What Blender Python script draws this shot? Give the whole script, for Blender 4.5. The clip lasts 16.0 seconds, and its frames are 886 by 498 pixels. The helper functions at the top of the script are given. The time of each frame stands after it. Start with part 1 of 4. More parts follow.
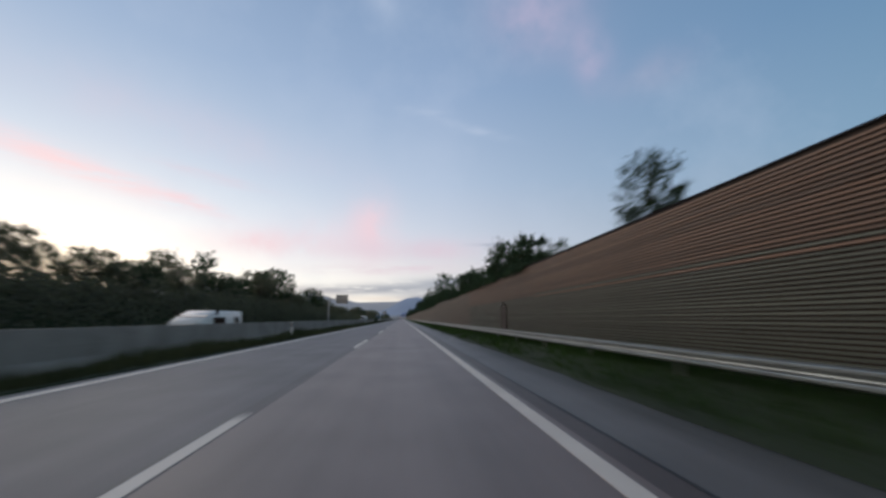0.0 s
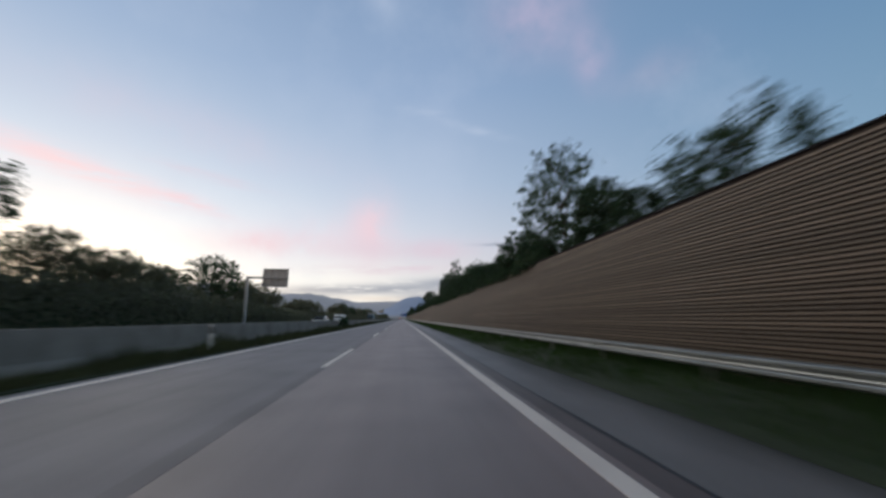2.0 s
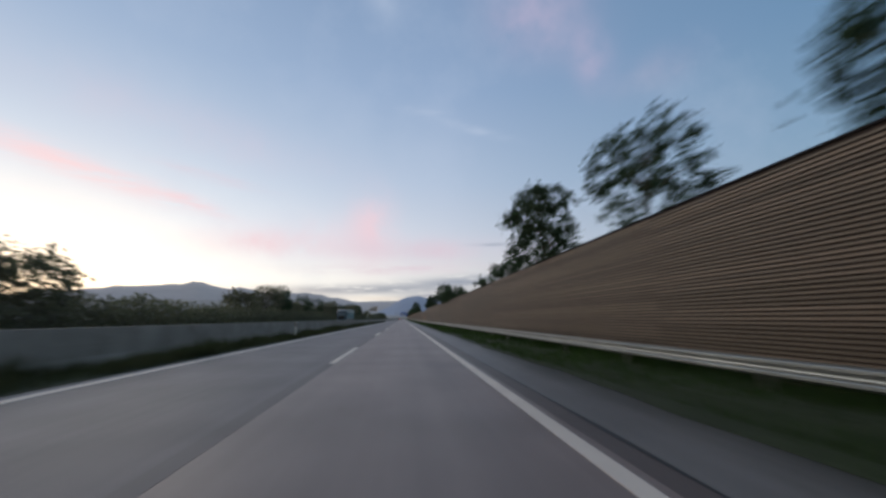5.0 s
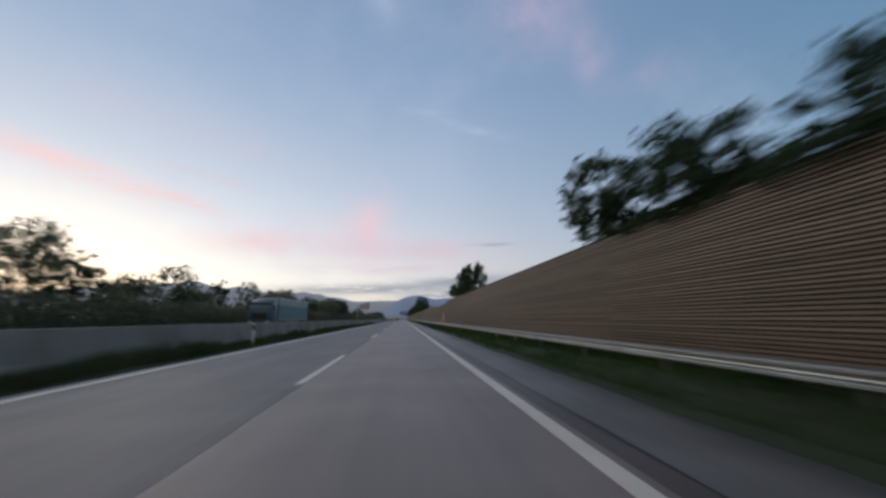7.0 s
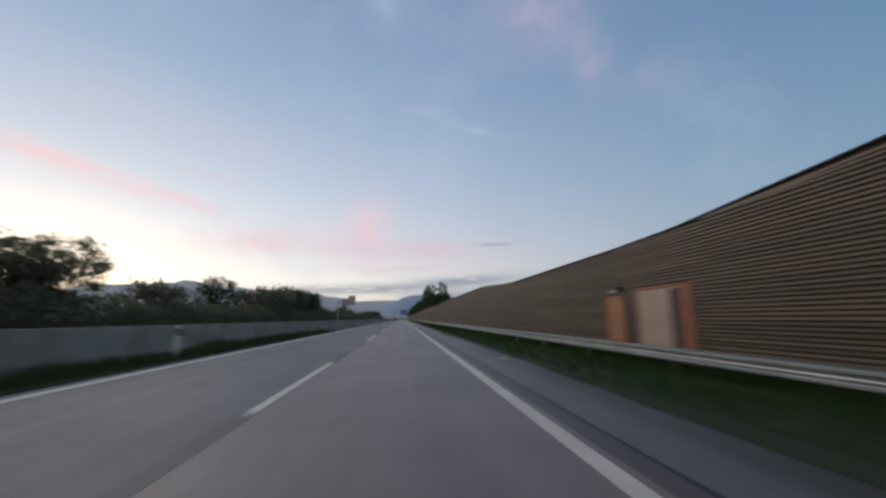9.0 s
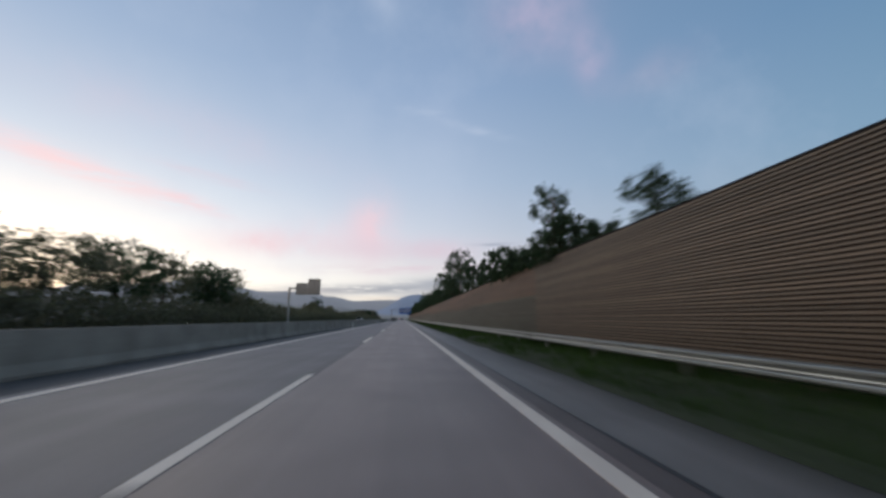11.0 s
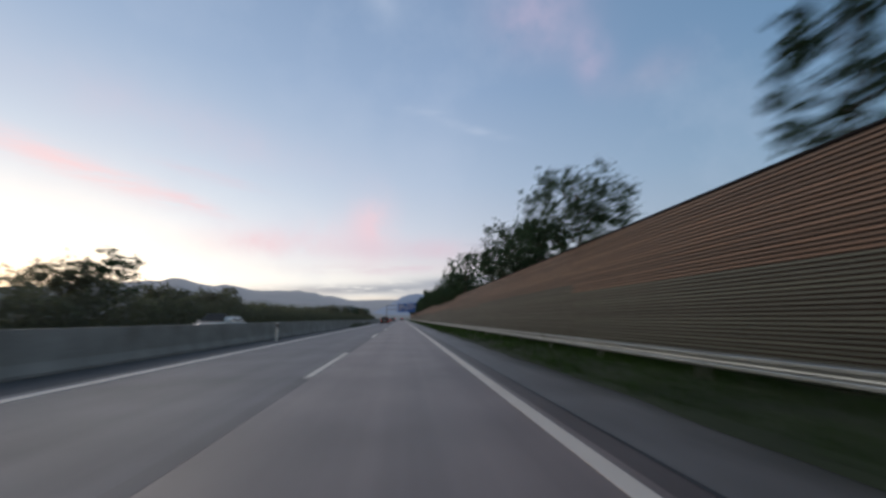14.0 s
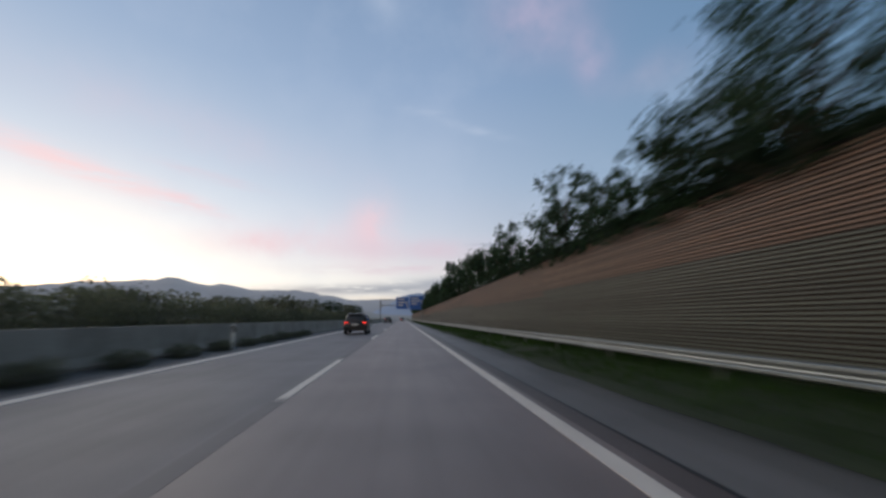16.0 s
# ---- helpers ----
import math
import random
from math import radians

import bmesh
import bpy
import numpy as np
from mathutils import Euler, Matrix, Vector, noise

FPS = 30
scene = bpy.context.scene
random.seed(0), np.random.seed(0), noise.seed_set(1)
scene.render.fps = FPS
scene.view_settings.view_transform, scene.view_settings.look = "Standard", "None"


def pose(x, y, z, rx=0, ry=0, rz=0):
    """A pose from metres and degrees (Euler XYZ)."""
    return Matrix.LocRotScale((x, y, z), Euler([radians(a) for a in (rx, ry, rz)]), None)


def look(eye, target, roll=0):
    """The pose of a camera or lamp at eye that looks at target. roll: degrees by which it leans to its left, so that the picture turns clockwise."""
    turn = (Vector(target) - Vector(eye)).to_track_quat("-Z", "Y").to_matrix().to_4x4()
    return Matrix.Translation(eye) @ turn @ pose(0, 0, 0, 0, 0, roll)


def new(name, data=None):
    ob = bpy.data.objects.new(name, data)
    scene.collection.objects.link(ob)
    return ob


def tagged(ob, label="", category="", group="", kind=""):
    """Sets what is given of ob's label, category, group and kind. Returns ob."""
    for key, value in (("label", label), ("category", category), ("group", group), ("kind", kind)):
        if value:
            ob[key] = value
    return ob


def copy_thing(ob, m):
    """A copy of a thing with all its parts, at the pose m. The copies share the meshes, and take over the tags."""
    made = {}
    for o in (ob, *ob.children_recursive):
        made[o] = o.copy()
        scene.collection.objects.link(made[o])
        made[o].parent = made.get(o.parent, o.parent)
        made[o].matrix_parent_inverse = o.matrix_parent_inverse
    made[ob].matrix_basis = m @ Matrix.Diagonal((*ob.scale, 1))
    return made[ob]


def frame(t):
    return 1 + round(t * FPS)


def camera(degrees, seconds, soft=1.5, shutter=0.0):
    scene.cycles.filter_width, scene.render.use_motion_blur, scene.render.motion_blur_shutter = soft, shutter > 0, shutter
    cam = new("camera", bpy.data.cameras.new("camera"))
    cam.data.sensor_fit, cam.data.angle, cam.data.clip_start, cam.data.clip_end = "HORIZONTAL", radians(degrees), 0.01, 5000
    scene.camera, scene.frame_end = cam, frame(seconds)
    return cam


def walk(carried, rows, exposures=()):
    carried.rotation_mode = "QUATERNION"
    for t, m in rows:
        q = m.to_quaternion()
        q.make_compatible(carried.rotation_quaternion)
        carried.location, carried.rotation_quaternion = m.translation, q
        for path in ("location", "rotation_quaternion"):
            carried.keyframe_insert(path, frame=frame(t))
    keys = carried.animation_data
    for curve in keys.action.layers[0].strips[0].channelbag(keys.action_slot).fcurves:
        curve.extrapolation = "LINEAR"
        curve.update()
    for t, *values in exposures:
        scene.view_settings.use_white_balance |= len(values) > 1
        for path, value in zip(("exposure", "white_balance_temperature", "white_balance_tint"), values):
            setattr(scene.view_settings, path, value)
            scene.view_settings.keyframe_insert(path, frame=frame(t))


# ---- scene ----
# ---- the camera and its walk ----
cam = camera(98.1, 16.0, soft=2.9, shutter=0.5)
EYE = 1.25
PATH = [(0, 0.03, 0), (2, 0.02, 60.8), (4, -0.05, 120.8), (6.5, -0.04, 193.05), (8, -0.02, 236.0), (9.2, 0.0, 269.4), (11.4, 0.03, 331.5), (13, 0.05, 376.4), (14.5, -0.04, 418.75), (16, -0.14, 460.9)]
walk(cam, [(t, pose(x, y, EYE, 100.25, 0, -5.95)) for t, x, y in PATH], [(0, 0.03), (4, 0.03), (6.5, -0.06), (9.2, -0.08), (11.4, 0.02), (16, -0.02)])

# ---- the sky at dusk and the light ----
world = bpy.data.worlds.new("dusk_sky")
scene.world = world
world.use_nodes = True


class Nodes:
    """Short hand for wiring nodes."""

    def __init__(self, tree):
        self.tree = tree

    def add(self, kind, **values):
        node = self.tree.nodes.new(kind)
        for key, value in values.items():
            node.inputs[key].default_value = value
        return node

    def link(self, a, b):
        self.tree.links.new(a, b)

    def math(self, op, a, b=None, clamp=False):
        node = self.tree.nodes.new("ShaderNodeMath")
        node.operation, node.use_clamp = op, clamp
        for i, v in enumerate((a, b)):
            if v is None:
                continue
            if isinstance(v, (int, float)):
                node.inputs[i].default_value = v
            else:
                self.link(v, node.inputs[i])
        return node.outputs[0]

    def mix(self, fac, a, b, blend="MIX"):
        node = self.tree.nodes.new("ShaderNodeMix")
        node.data_type, node.blend_type = "RGBA", blend
        for i, v in ((0, fac), (6, a), (7, b)):
            if isinstance(v, (int, float)):
                node.inputs[i].default_value = v
            elif isinstance(v, tuple):
                node.inputs[i].default_value = (*v, 1)
            else:
                self.link(v, node.inputs[i])
        return node.outputs[2]

    def ramp(self, fac, stops):
        node = self.tree.nodes.new("ShaderNodeValToRGB")
        el = node.color_ramp.elements
        while len(el) < len(stops):
            el.new(0.5)
        for e, (p, c) in zip(el, stops):
            e.position, e.color = p, (*c, 1)
        self.link(fac, node.inputs[0])
        return node.outputs[0]

    def noise(self, vector, scale, detail=4.0, rough=0.55):
        node = self.add("ShaderNodeTexNoise", Scale=scale, Detail=detail, Roughness=rough)
        if vector is not None:
            self.link(vector, node.inputs["Vector"])
        return node.outputs[0]


def build_sky():
    n = Nodes(world.node_tree)
    world.node_tree.nodes.clear()
    way = n.add("ShaderNodeTexCoord").outputs["Generated"]
    part_of = n.add("ShaderNodeSeparateXYZ")
    n.link(way, part_of.inputs[0])
    x, y, z = part_of.outputs
    az = n.math("ARCTAN2", x, y)
    el = n.math("ARCSINE", z)
    # colour by height above the horizon
    base = n.ramp(n.math("DIVIDE", el, 1.57, True), [
        (0.0, (0.70, 0.65, 0.66)), (0.06, (0.76, 0.69, 0.70)), (0.13, (0.62, 0.63, 0.73)), (0.22, (0.48, 0.56, 0.715)),
        (0.36, (0.335, 0.445, 0.64)), (0.48, (0.275, 0.385, 0.575)), (0.62, (0.18, 0.30, 0.54)), (1.0, (0.15, 0.27, 0.52))])
    # away from the sunset it is a deeper blue
    away = n.math("DIVIDE", n.math("SUBTRACT", az, 0.1), 1.1, True)
    base = n.mix(n.math("MULTIPLY", away, 0.92), base, n.mix(1.0, base, (0.36, 0.60, 0.68), "MULTIPLY"))
    # behind and overhead, out of view, an added warm tint neutralises the blue light
    behind = n.math("DIVIDE", n.math("SUBTRACT", n.math("ABSOLUTE", az), 1.15), 0.7, True)
    over = n.math("DIVIDE", n.math("SUBTRACT", el, 0.78), 0.3, True)
    base = n.mix(n.math("MAXIMUM", behind, over), base, n.mix(1.0, base, (1.5, 1.0, 0.66), "MULTIPLY"))
    # the afterglow, low ahead to the left
    da = n.math("DIVIDE", n.math("ADD", az, 0.72), 0.75)
    glow = n.math("POWER", 2.718, n.math("MULTIPLY", n.math("MULTIPLY", da, da), -1.0))
    low = n.math("POWER", 2.718, n.math("MULTIPLY", n.math("MAXIMUM", el, 0.0), -4.2))
    glow = n.math("MULTIPLY", glow, low)
    warm = n.mix(1.0, (0.0, 0.0, 0.0), (0.88, 0.87, 0.71))
    base = n.mix(glow, base, n.mix(1.0, base, warm, "ADD"))
    # thin clouds: soft ellipses broken up by noise; az, el, half width, half height, lean, strength, colour
    soft = n.noise(way, 9.0, 5.0)
    fine = n.noise(way, 26.0, 4.0)
    torn = n.math("ADD", n.math("MULTIPLY", soft, 0.75), n.math("MULTIPLY", fine, 0.25))
    lilac = (0.66, 0.54, 0.70)
    pink, rose, grey, pale, slate, cream = (1.0, 0.72, 0.77), (0.86, 0.64, 0.72), (0.40, 0.42, 0.52), (0.62, 0.68, 0.82), (0.36, 0.38, 0.48), (0.98, 0.86, 0.78)
    high_clouds = [(-0.69, 0.284, 0.16, 0.020, -0.21, 0.9, pink), (-0.50, 0.252, 0.06, 0.013, -0.25, 0.7, pink), (-0.46, 0.312, 0.09, 0.010, -0.12, 0.35, rose),
              (-0.087, 0.225, 0.055, 0.075, 0.0, 0.95, pink), (-0.33, 0.178, 0.13, 0.03, 0.05, 0.7, pink), (-0.22, 0.20, 0.09, 0.05, 0.0, 0.35, pink),
              (0.05, 0.175, 0.20, 0.03, 0.0, 0.5, rose), (0.37, 0.715, 0.12, 0.075, -0.1, 0.5, lilac), (0.51, 0.60, 0.045, 0.055, -0.3, 0.45, lilac),
              (0.05, 0.520, 0.05, 0.014, -0.1, 0.3, pale), (0.19, 0.478, 0.08, 0.010, -0.25, 0.35, pale), (-0.07, 0.74, 0.05, 0.03, -0.3, 0.25, pale),
              (-0.5, 0.40, 0.3, 0.05, -0.1, 0.2, rose), (0.66, 0.54, 0.09, 0.035, 0.1, 0.14, rose)]
    low_clouds = [(-0.10, 0.072, 0.26, 0.012, 0.03, 1.2, slate), (0.15, 0.094, 0.15, 0.014, 0.06, 1.5, slate), (0.0, 0.125, 0.22, 0.012, 0.02, 0.45, rose),
              (0.24, 0.189, 0.05, 0.004, 0.0, 0.6, grey), (-0.05, 0.050, 0.08, 0.006, 0.0, 1.6, cream), (-0.30, 0.052, 0.12, 0.008, 0.0, 0.8, slate), (0.10, 0.060, 0.10, 0.009, 0.05, 1.2, slate)]
    veil = n.math("MULTIPLY", n.math("SUBTRACT", n.noise(way, 3.2, 6.0, 0.6), 0.48), 1.1, True)
    base = n.mix(veil, base, pale)
    flat = n.add("ShaderNodeCombineXYZ")
    n.link(n.math("MULTIPLY", az, 9.0), flat.inputs[0])
    n.link(n.math("MULTIPLY", el, 60.0), flat.inputs[1])
    streaks = n.math("MULTIPLY", n.math("SUBTRACT", n.noise(flat.outputs[0], 1.0, 5.0, 0.65), 0.14), 1.35)
    for a, e, w, h, lean, force, tint in high_clouds + low_clouds:
        u = n.math("SUBTRACT", az, a)
        v = n.math("SUBTRACT", n.math("SUBTRACT", el, e), n.math("MULTIPLY", u, lean))
        u, v = n.math("DIVIDE", u, w), n.math("DIVIDE", v, h)
        r = n.math("ADD", n.math("MULTIPLY", u, u), n.math("MULTIPLY", v, v))
        body = n.math("POWER", 2.718, n.math("MULTIPLY", r, -0.9))
        body = n.math("MULTIPLY", body, n.math("MULTIPLY", n.math("SUBTRACT", streaks if h < 0.022 else torn, 0.22), 3.4 * force, True), True)
        base = n.mix(body, base, tint)
    sky = n.tree.nodes.new("ShaderNodeTexSky")
    sky.sky_type, sky.sun_disc = "NISHITA", False
    sky.sun_elevation, sky.sun_rotation = radians(4.0), radians(-42.0)
    total = n.mix(0.03, base, sky.outputs[0], "ADD")
    back = n.add("ShaderNodeBackground", Strength=0.88)
    n.link(n.mix(1.0, total, (0.872, 0.918, 0.965), "MULTIPLY"), back.inputs[0])
    n.link(back.outputs[0], n.add("ShaderNodeOutputWorld").inputs[0])


build_sky()
sun_data = bpy.data.lights.new("sun", "SUN")
sun_data.energy, sun_data.angle, sun_data.color = 0.5, radians(40), (1.0, 0.86, 0.74)
new("sun", sun_data).matrix_world = look((-30, 30, 14), (0, 0, 0))

# ---- materials ----


def material(name, dark, light, rough=0.8, scale=3.0, bump=0.2, fine=40.0, metal=0.0, island=0.0, stretch=(1, 1, 1), specular=0.5, each=0.0, thin=0.0):
    """Two colours mixed by noise at two scales, with relief; island or each: variation from piece to piece."""
    m = bpy.data.materials.new(name)
    m.use_nodes = True
    n = Nodes(m.node_tree)
    bsdf = m.node_tree.nodes["Principled BSDF"]
    place = n.add("ShaderNodeMapping")
    n.link(n.add("ShaderNodeTexCoord").outputs["Object"], place.inputs[0])
    place.inputs["Scale"].default_value = stretch
    if each:
        # no two pieces show the same grain
        own = n.add("ShaderNodeObjectInfo").outputs["Random"]
        shift = n.add("ShaderNodeCombineXYZ")
        for i, far in enumerate((31.0, 57.0, 17.0)):
            n.link(n.math("MULTIPLY", own, far), shift.inputs[i])
        n.link(shift.outputs[0], place.inputs["Location"])
    a = n.noise(place.outputs[0], scale, 5.0)
    b = n.noise(place.outputs[0], fine, 3.0)
    f = n.math("ADD", n.math("MULTIPLY", a, 0.65), n.math("MULTIPLY", b, 0.35))
    f = n.math("MULTIPLY", n.math("SUBTRACT", f, 0.3), 2.5, True)
    colour = n.mix(f, dark, light)
    if island:
        own = n.add("ShaderNodeNewGeometry").outputs["Random Per Island"]
        colour = n.mix(n.math("MULTIPLY", own, island), colour, n.mix(1.0, colour, (0.45, 0.45, 0.42), "MULTIPLY"))
    if each:
        own = n.add("ShaderNodeObjectInfo").outputs["Random"]
        colour = n.mix(n.math("MULTIPLY", own, each), colour, n.mix(1.0, colour, (0.55, 0.55, 0.5), "MULTIPLY"))
    n.link(colour, bsdf.inputs["Base Color"])
    bsdf.inputs["Metallic"].default_value = metal
    bsdf.inputs["Specular IOR Level"].default_value = specular
    n.link(n.math("ADD", n.math("MULTIPLY", b, 0.2), rough - 0.1, True), bsdf.inputs["Roughness"])
    if bump:
        relief = n.add("ShaderNodeBump", Strength=bump, Distance=0.02)
        n.link(f, relief.inputs["Height"])
        n.link(relief.outputs[0], bsdf.inputs["Normal"])
    if thin:
        # leaves let part of the light through
        through_leaf = n.add("ShaderNodeBsdfTranslucent")
        n.link(n.mix(1.0, colour, (1.2, 1.45, 0.95), "MULTIPLY"), through_leaf.inputs[0])
        both = n.add("ShaderNodeMixShader", Fac=thin)
        n.link(bsdf.outputs[0], both.inputs[1])
        n.link(through_leaf.outputs[0], both.inputs[2])
        n.link(both.outputs[0], m.node_tree.nodes["Material Output"].inputs[0])
    return m


def hazy(m, colour, strength):
    """Far backdrop: a faint even emission stands in for lit haze in front of it."""
    bsdf = m.node_tree.nodes["Principled BSDF"]
    bsdf.inputs["Emission Color"].default_value = (*colour, 1)
    bsdf.inputs["Emission Strength"].default_value = strength


def plain(name, colour, rough=0.5, metal=0.0, glow=0.0):
    m = bpy.data.materials.new(name)
    m.use_nodes = True
    bsdf = m.node_tree.nodes["Principled BSDF"]
    bsdf.inputs["Base Color"].default_value = (*colour, 1)
    bsdf.inputs["Roughness"].default_value, bsdf.inputs["Metallic"].default_value = rough, metal
    if glow:
        bsdf.inputs["Emission Color"].default_value = (*colour, 1)
        bsdf.inputs["Emission Strength"].default_value = glow
    return m


def road_material(name, dark, light, rough=0.52):
    """Asphalt: grain, long wheel tracks along the lanes, and blotches."""
    m = material(name, dark, light, rough=rough, scale=0.5, fine=60.0, bump=0.25)
    n = Nodes(m.node_tree)
    bsdf = m.node_tree.nodes["Principled BSDF"]
    old = bsdf.inputs["Base Color"].links[0].from_socket
    place = n.add("ShaderNodeMapping")
    n.link(n.add("ShaderNodeTexCoord").outputs["Object"], place.inputs[0])
    place.inputs["Scale"].default_value = (1.1, 0.012, 1.0)
    tracks = n.math("MULTIPLY", n.math("SUBTRACT", n.noise(place.outputs[0], 1.6, 3.0), 0.35), 2.6, True)
    n.link(n.mix(n.math("MULTIPLY", tracks, 0.55), old, n.mix(1.0, old, (0.62, 0.62, 0.64), "MULTIPLY")), bsdf.inputs["Base Color"])
    return m


# warm right lane, bluer left lane: a reflected sheen put into the base colours
ASPHALT = road_material("asphalt", (0.170, 0.136, 0.128), (0.315, 0.252, 0.238))
ASPHALT_LEFT = road_material("asphalt_left_lane", (0.122, 0.112, 0.117), (0.230, 0.211, 0.221), 0.62)
ASPHALT_EDGE = road_material("asphalt_edge_strip", (0.085, 0.068, 0.064), (0.15, 0.122, 0.116))
ASPHALT_JOINT = road_material("asphalt_joint", (0.112, 0.101, 0.103), (0.212, 0.190, 0.194), 0.64)
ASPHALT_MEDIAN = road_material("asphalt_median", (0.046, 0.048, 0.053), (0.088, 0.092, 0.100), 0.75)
ASPHALT_SHOULDER = road_material("asphalt_shoulder", (0.120, 0.114, 0.113), (0.222, 0.212, 0.210))


def add_edge_dirt(m, x0, x1, tint):
    """Moss and washed-down soil spread in blotches from the outer edge of the asphalt inwards."""
    n = Nodes(m.node_tree)
    bsdf = m.node_tree.nodes["Principled BSDF"]
    old = bsdf.inputs["Base Color"].links[0].from_socket
    where = n.add("ShaderNodeTexCoord").outputs["Object"]
    split = n.add("ShaderNodeSeparateXYZ")
    n.link(where, split.inputs[0])
    stretch = n.add("ShaderNodeMapping")
    n.link(where, stretch.inputs[0])
    stretch.inputs["Scale"].default_value = (1.0, 0.22, 1.0)
    blotch = n.math("MULTIPLY", n.math("SUBTRACT", n.noise(stretch.outputs[0], 1.1, 5.0, 0.6), 0.5), 1.5)
    reach = n.math("DIVIDE", n.math("SUBTRACT", n.math("ADD", split.outputs[0], blotch), x0), x1 - x0, True)
    n.link(n.mix(n.math("MULTIPLY", reach, 0.9), old, tint), bsdf.inputs["Base Color"])


add_edge_dirt(ASPHALT_SHOULDER, 2.9, 3.75, (0.028, 0.032, 0.026))
PAINT = material("road_paint", (0.62, 0.55, 0.49), (0.84, 0.76, 0.68), 0.6, 2.0, 0.1, 60.0)
SEAM = material("bitumen_seam", (0.02, 0.02, 0.022), (0.045, 0.045, 0.048), 0.5, 3.0, 0.1)
SOIL = material("soil_and_grass", (0.012, 0.022, 0.008), (0.034, 0.05, 0.018), 0.95, 0.7, 0.6, 12.0)
GRASS = material("grass", (0.012, 0.036, 0.008), (0.066, 0.132, 0.030), 0.8, 0.25, 0.0, 6.0, island=0.7, thin=0.35)
GRASS_DRY = material("dry_grass", (0.042, 0.05, 0.026), (0.105, 0.105, 0.058), 0.85, 0.25, 0.0, 6.0, island=0.7, thin=0.4)
LEAF = material("leaves", (0.026, 0.052, 0.036), (0.066, 0.104, 0.066), 0.7, 0.5, 0.0, 5.0, island=0.6, each=0.4, thin=0.5)
# lifted and greyed beyond foliage tones to stand in for windscreen haze
LEAF_OLIVE = material("olive_leaves", (0.118, 0.113, 0.106), (0.240, 0.222, 0.190), 0.7, 0.5, 0.0, 5.0, island=0.6, each=0.4, thin=0.55)
BARK = material("bark", (0.05, 0.04, 0.03), (0.12, 0.10, 0.08), 0.9, 4.0, 0.5, 30.0)
WOOD = material("weathered_battens", (0.117, 0.089, 0.062), (0.236, 0.180, 0.127), 0.52, 0.25, 0.3, 3.0, island=0.9, stretch=(1, 0.25, 2))
WOOD_SINGLE = material("weathered_single_battens", (0.117, 0.089, 0.062), (0.236, 0.180, 0.127), 0.52, 0.25, 0.3, 3.0, each=1.0, stretch=(1, 0.25, 2))
WOOD_ORANGE = material("orange_brown_battens", (0.145, 0.081, 0.050), (0.290, 0.164, 0.099), 0.52, 0.25, 0.3, 3.0, island=0.9, stretch=(1, 0.25, 2))
WOOD_GREY = material("grey_green_battens", (0.064, 0.075, 0.054), (0.138, 0.147, 0.108), 0.52, 0.25, 0.3, 3.0, island=0.9, stretch=(1, 0.25, 2))
WOOD_BACK = material("dark_backing", (0.03, 0.022, 0.018), (0.055, 0.04, 0.032), 0.9, 0.6, 0.2)
CAP = material("wall_cap", (0.016, 0.015, 0.016), (0.032, 0.03, 0.03), 0.85, 2.0, 0.2, specular=0.1)
CONCRETE_PALE = material("pale_concrete", (0.28, 0.265, 0.25), (0.42, 0.40, 0.38), 0.85, 2.0, 0.2, 15.0)
CONCRETE = material("concrete", (0.23, 0.205, 0.190), (0.47, 0.425, 0.395), 0.88, 0.9, 0.25, 15.0, each=0.2, specular=0.2)
STEEL = material("galvanised_steel", (0.21, 0.225, 0.215), (0.38, 0.40, 0.385), 0.36, 1.5, 0.1, 20.0, metal=0.8)
STEEL_DARK = material("dull_steel", (0.20, 0.21, 0.22), (0.32, 0.33, 0.34), 0.55, 2.0, 0.1, metal=0.3)
SIGN_BACK = material("aluminium_back", (0.36, 0.37, 0.39), (0.50, 0.51, 0.53), 0.5, 1.0, 0.05, metal=0.35)
SIGN_BLUE = plain("sign_blue", (0.03, 0.13, 0.48), 0.4)
WHITE = material("white_plastic", (0.66, 0.66, 0.65), (0.82, 0.82, 0.81), 0.5, 3.0, 0.05)
BLACK = plain("black_plastic", (0.015, 0.015, 0.016), 0.5)
RUBBER = plain("rubber", (0.02, 0.02, 0.02), 0.85)
RIM = plain("alloy", (0.45, 0.45, 0.46), 0.35, 0.9)
GLASS_DARK = plain("tinted_glass", (0.012, 0.014, 0.018), 0.08)
CAR_GREY = plain("grey_car_paint", (0.05, 0.052, 0.06), 0.3, 0.3)
CAB_PAINT = plain("blue_grey_cab_paint", (0.06, 0.11, 0.16), 0.35)
CAR_WHITE = plain("white_car_paint", (0.72, 0.72, 0.72), 0.35)
TAIL_RED = plain("lit_tail_lamp", (0.85, 0.03, 0.015), 0.3, 0.0, 2.2)
TAIL_DULL = plain("red_lens", (0.30, 0.02, 0.015), 0.3)
LAMP_CLEAR = plain("headlamp_lens", (0.6, 0.62, 0.65), 0.15)
PLATE = plain("plate", (0.75, 0.75, 0.72), 0.5)
TARP = material("teal_tarpaulin", (0.045, 0.175, 0.22), (0.08, 0.25, 0.30), 0.5, 0.5, 0.2, 5.0)
TARP_PALE = material("pale_tarpaulin", (0.27, 0.33, 0.35), (0.37, 0.43, 0.45), 0.5, 0.5, 0.15, 5.0)
DOOR_ORANGE = material("orange_door_paint", (0.30, 0.125, 0.055), (0.42, 0.185, 0.085), 0.55, 1.2, 0.1)
DOOR_RED = material("orange_red_door_paint", (0.30, 0.10, 0.055), (0.42, 0.15, 0.085), 0.55, 1.2, 0.1)
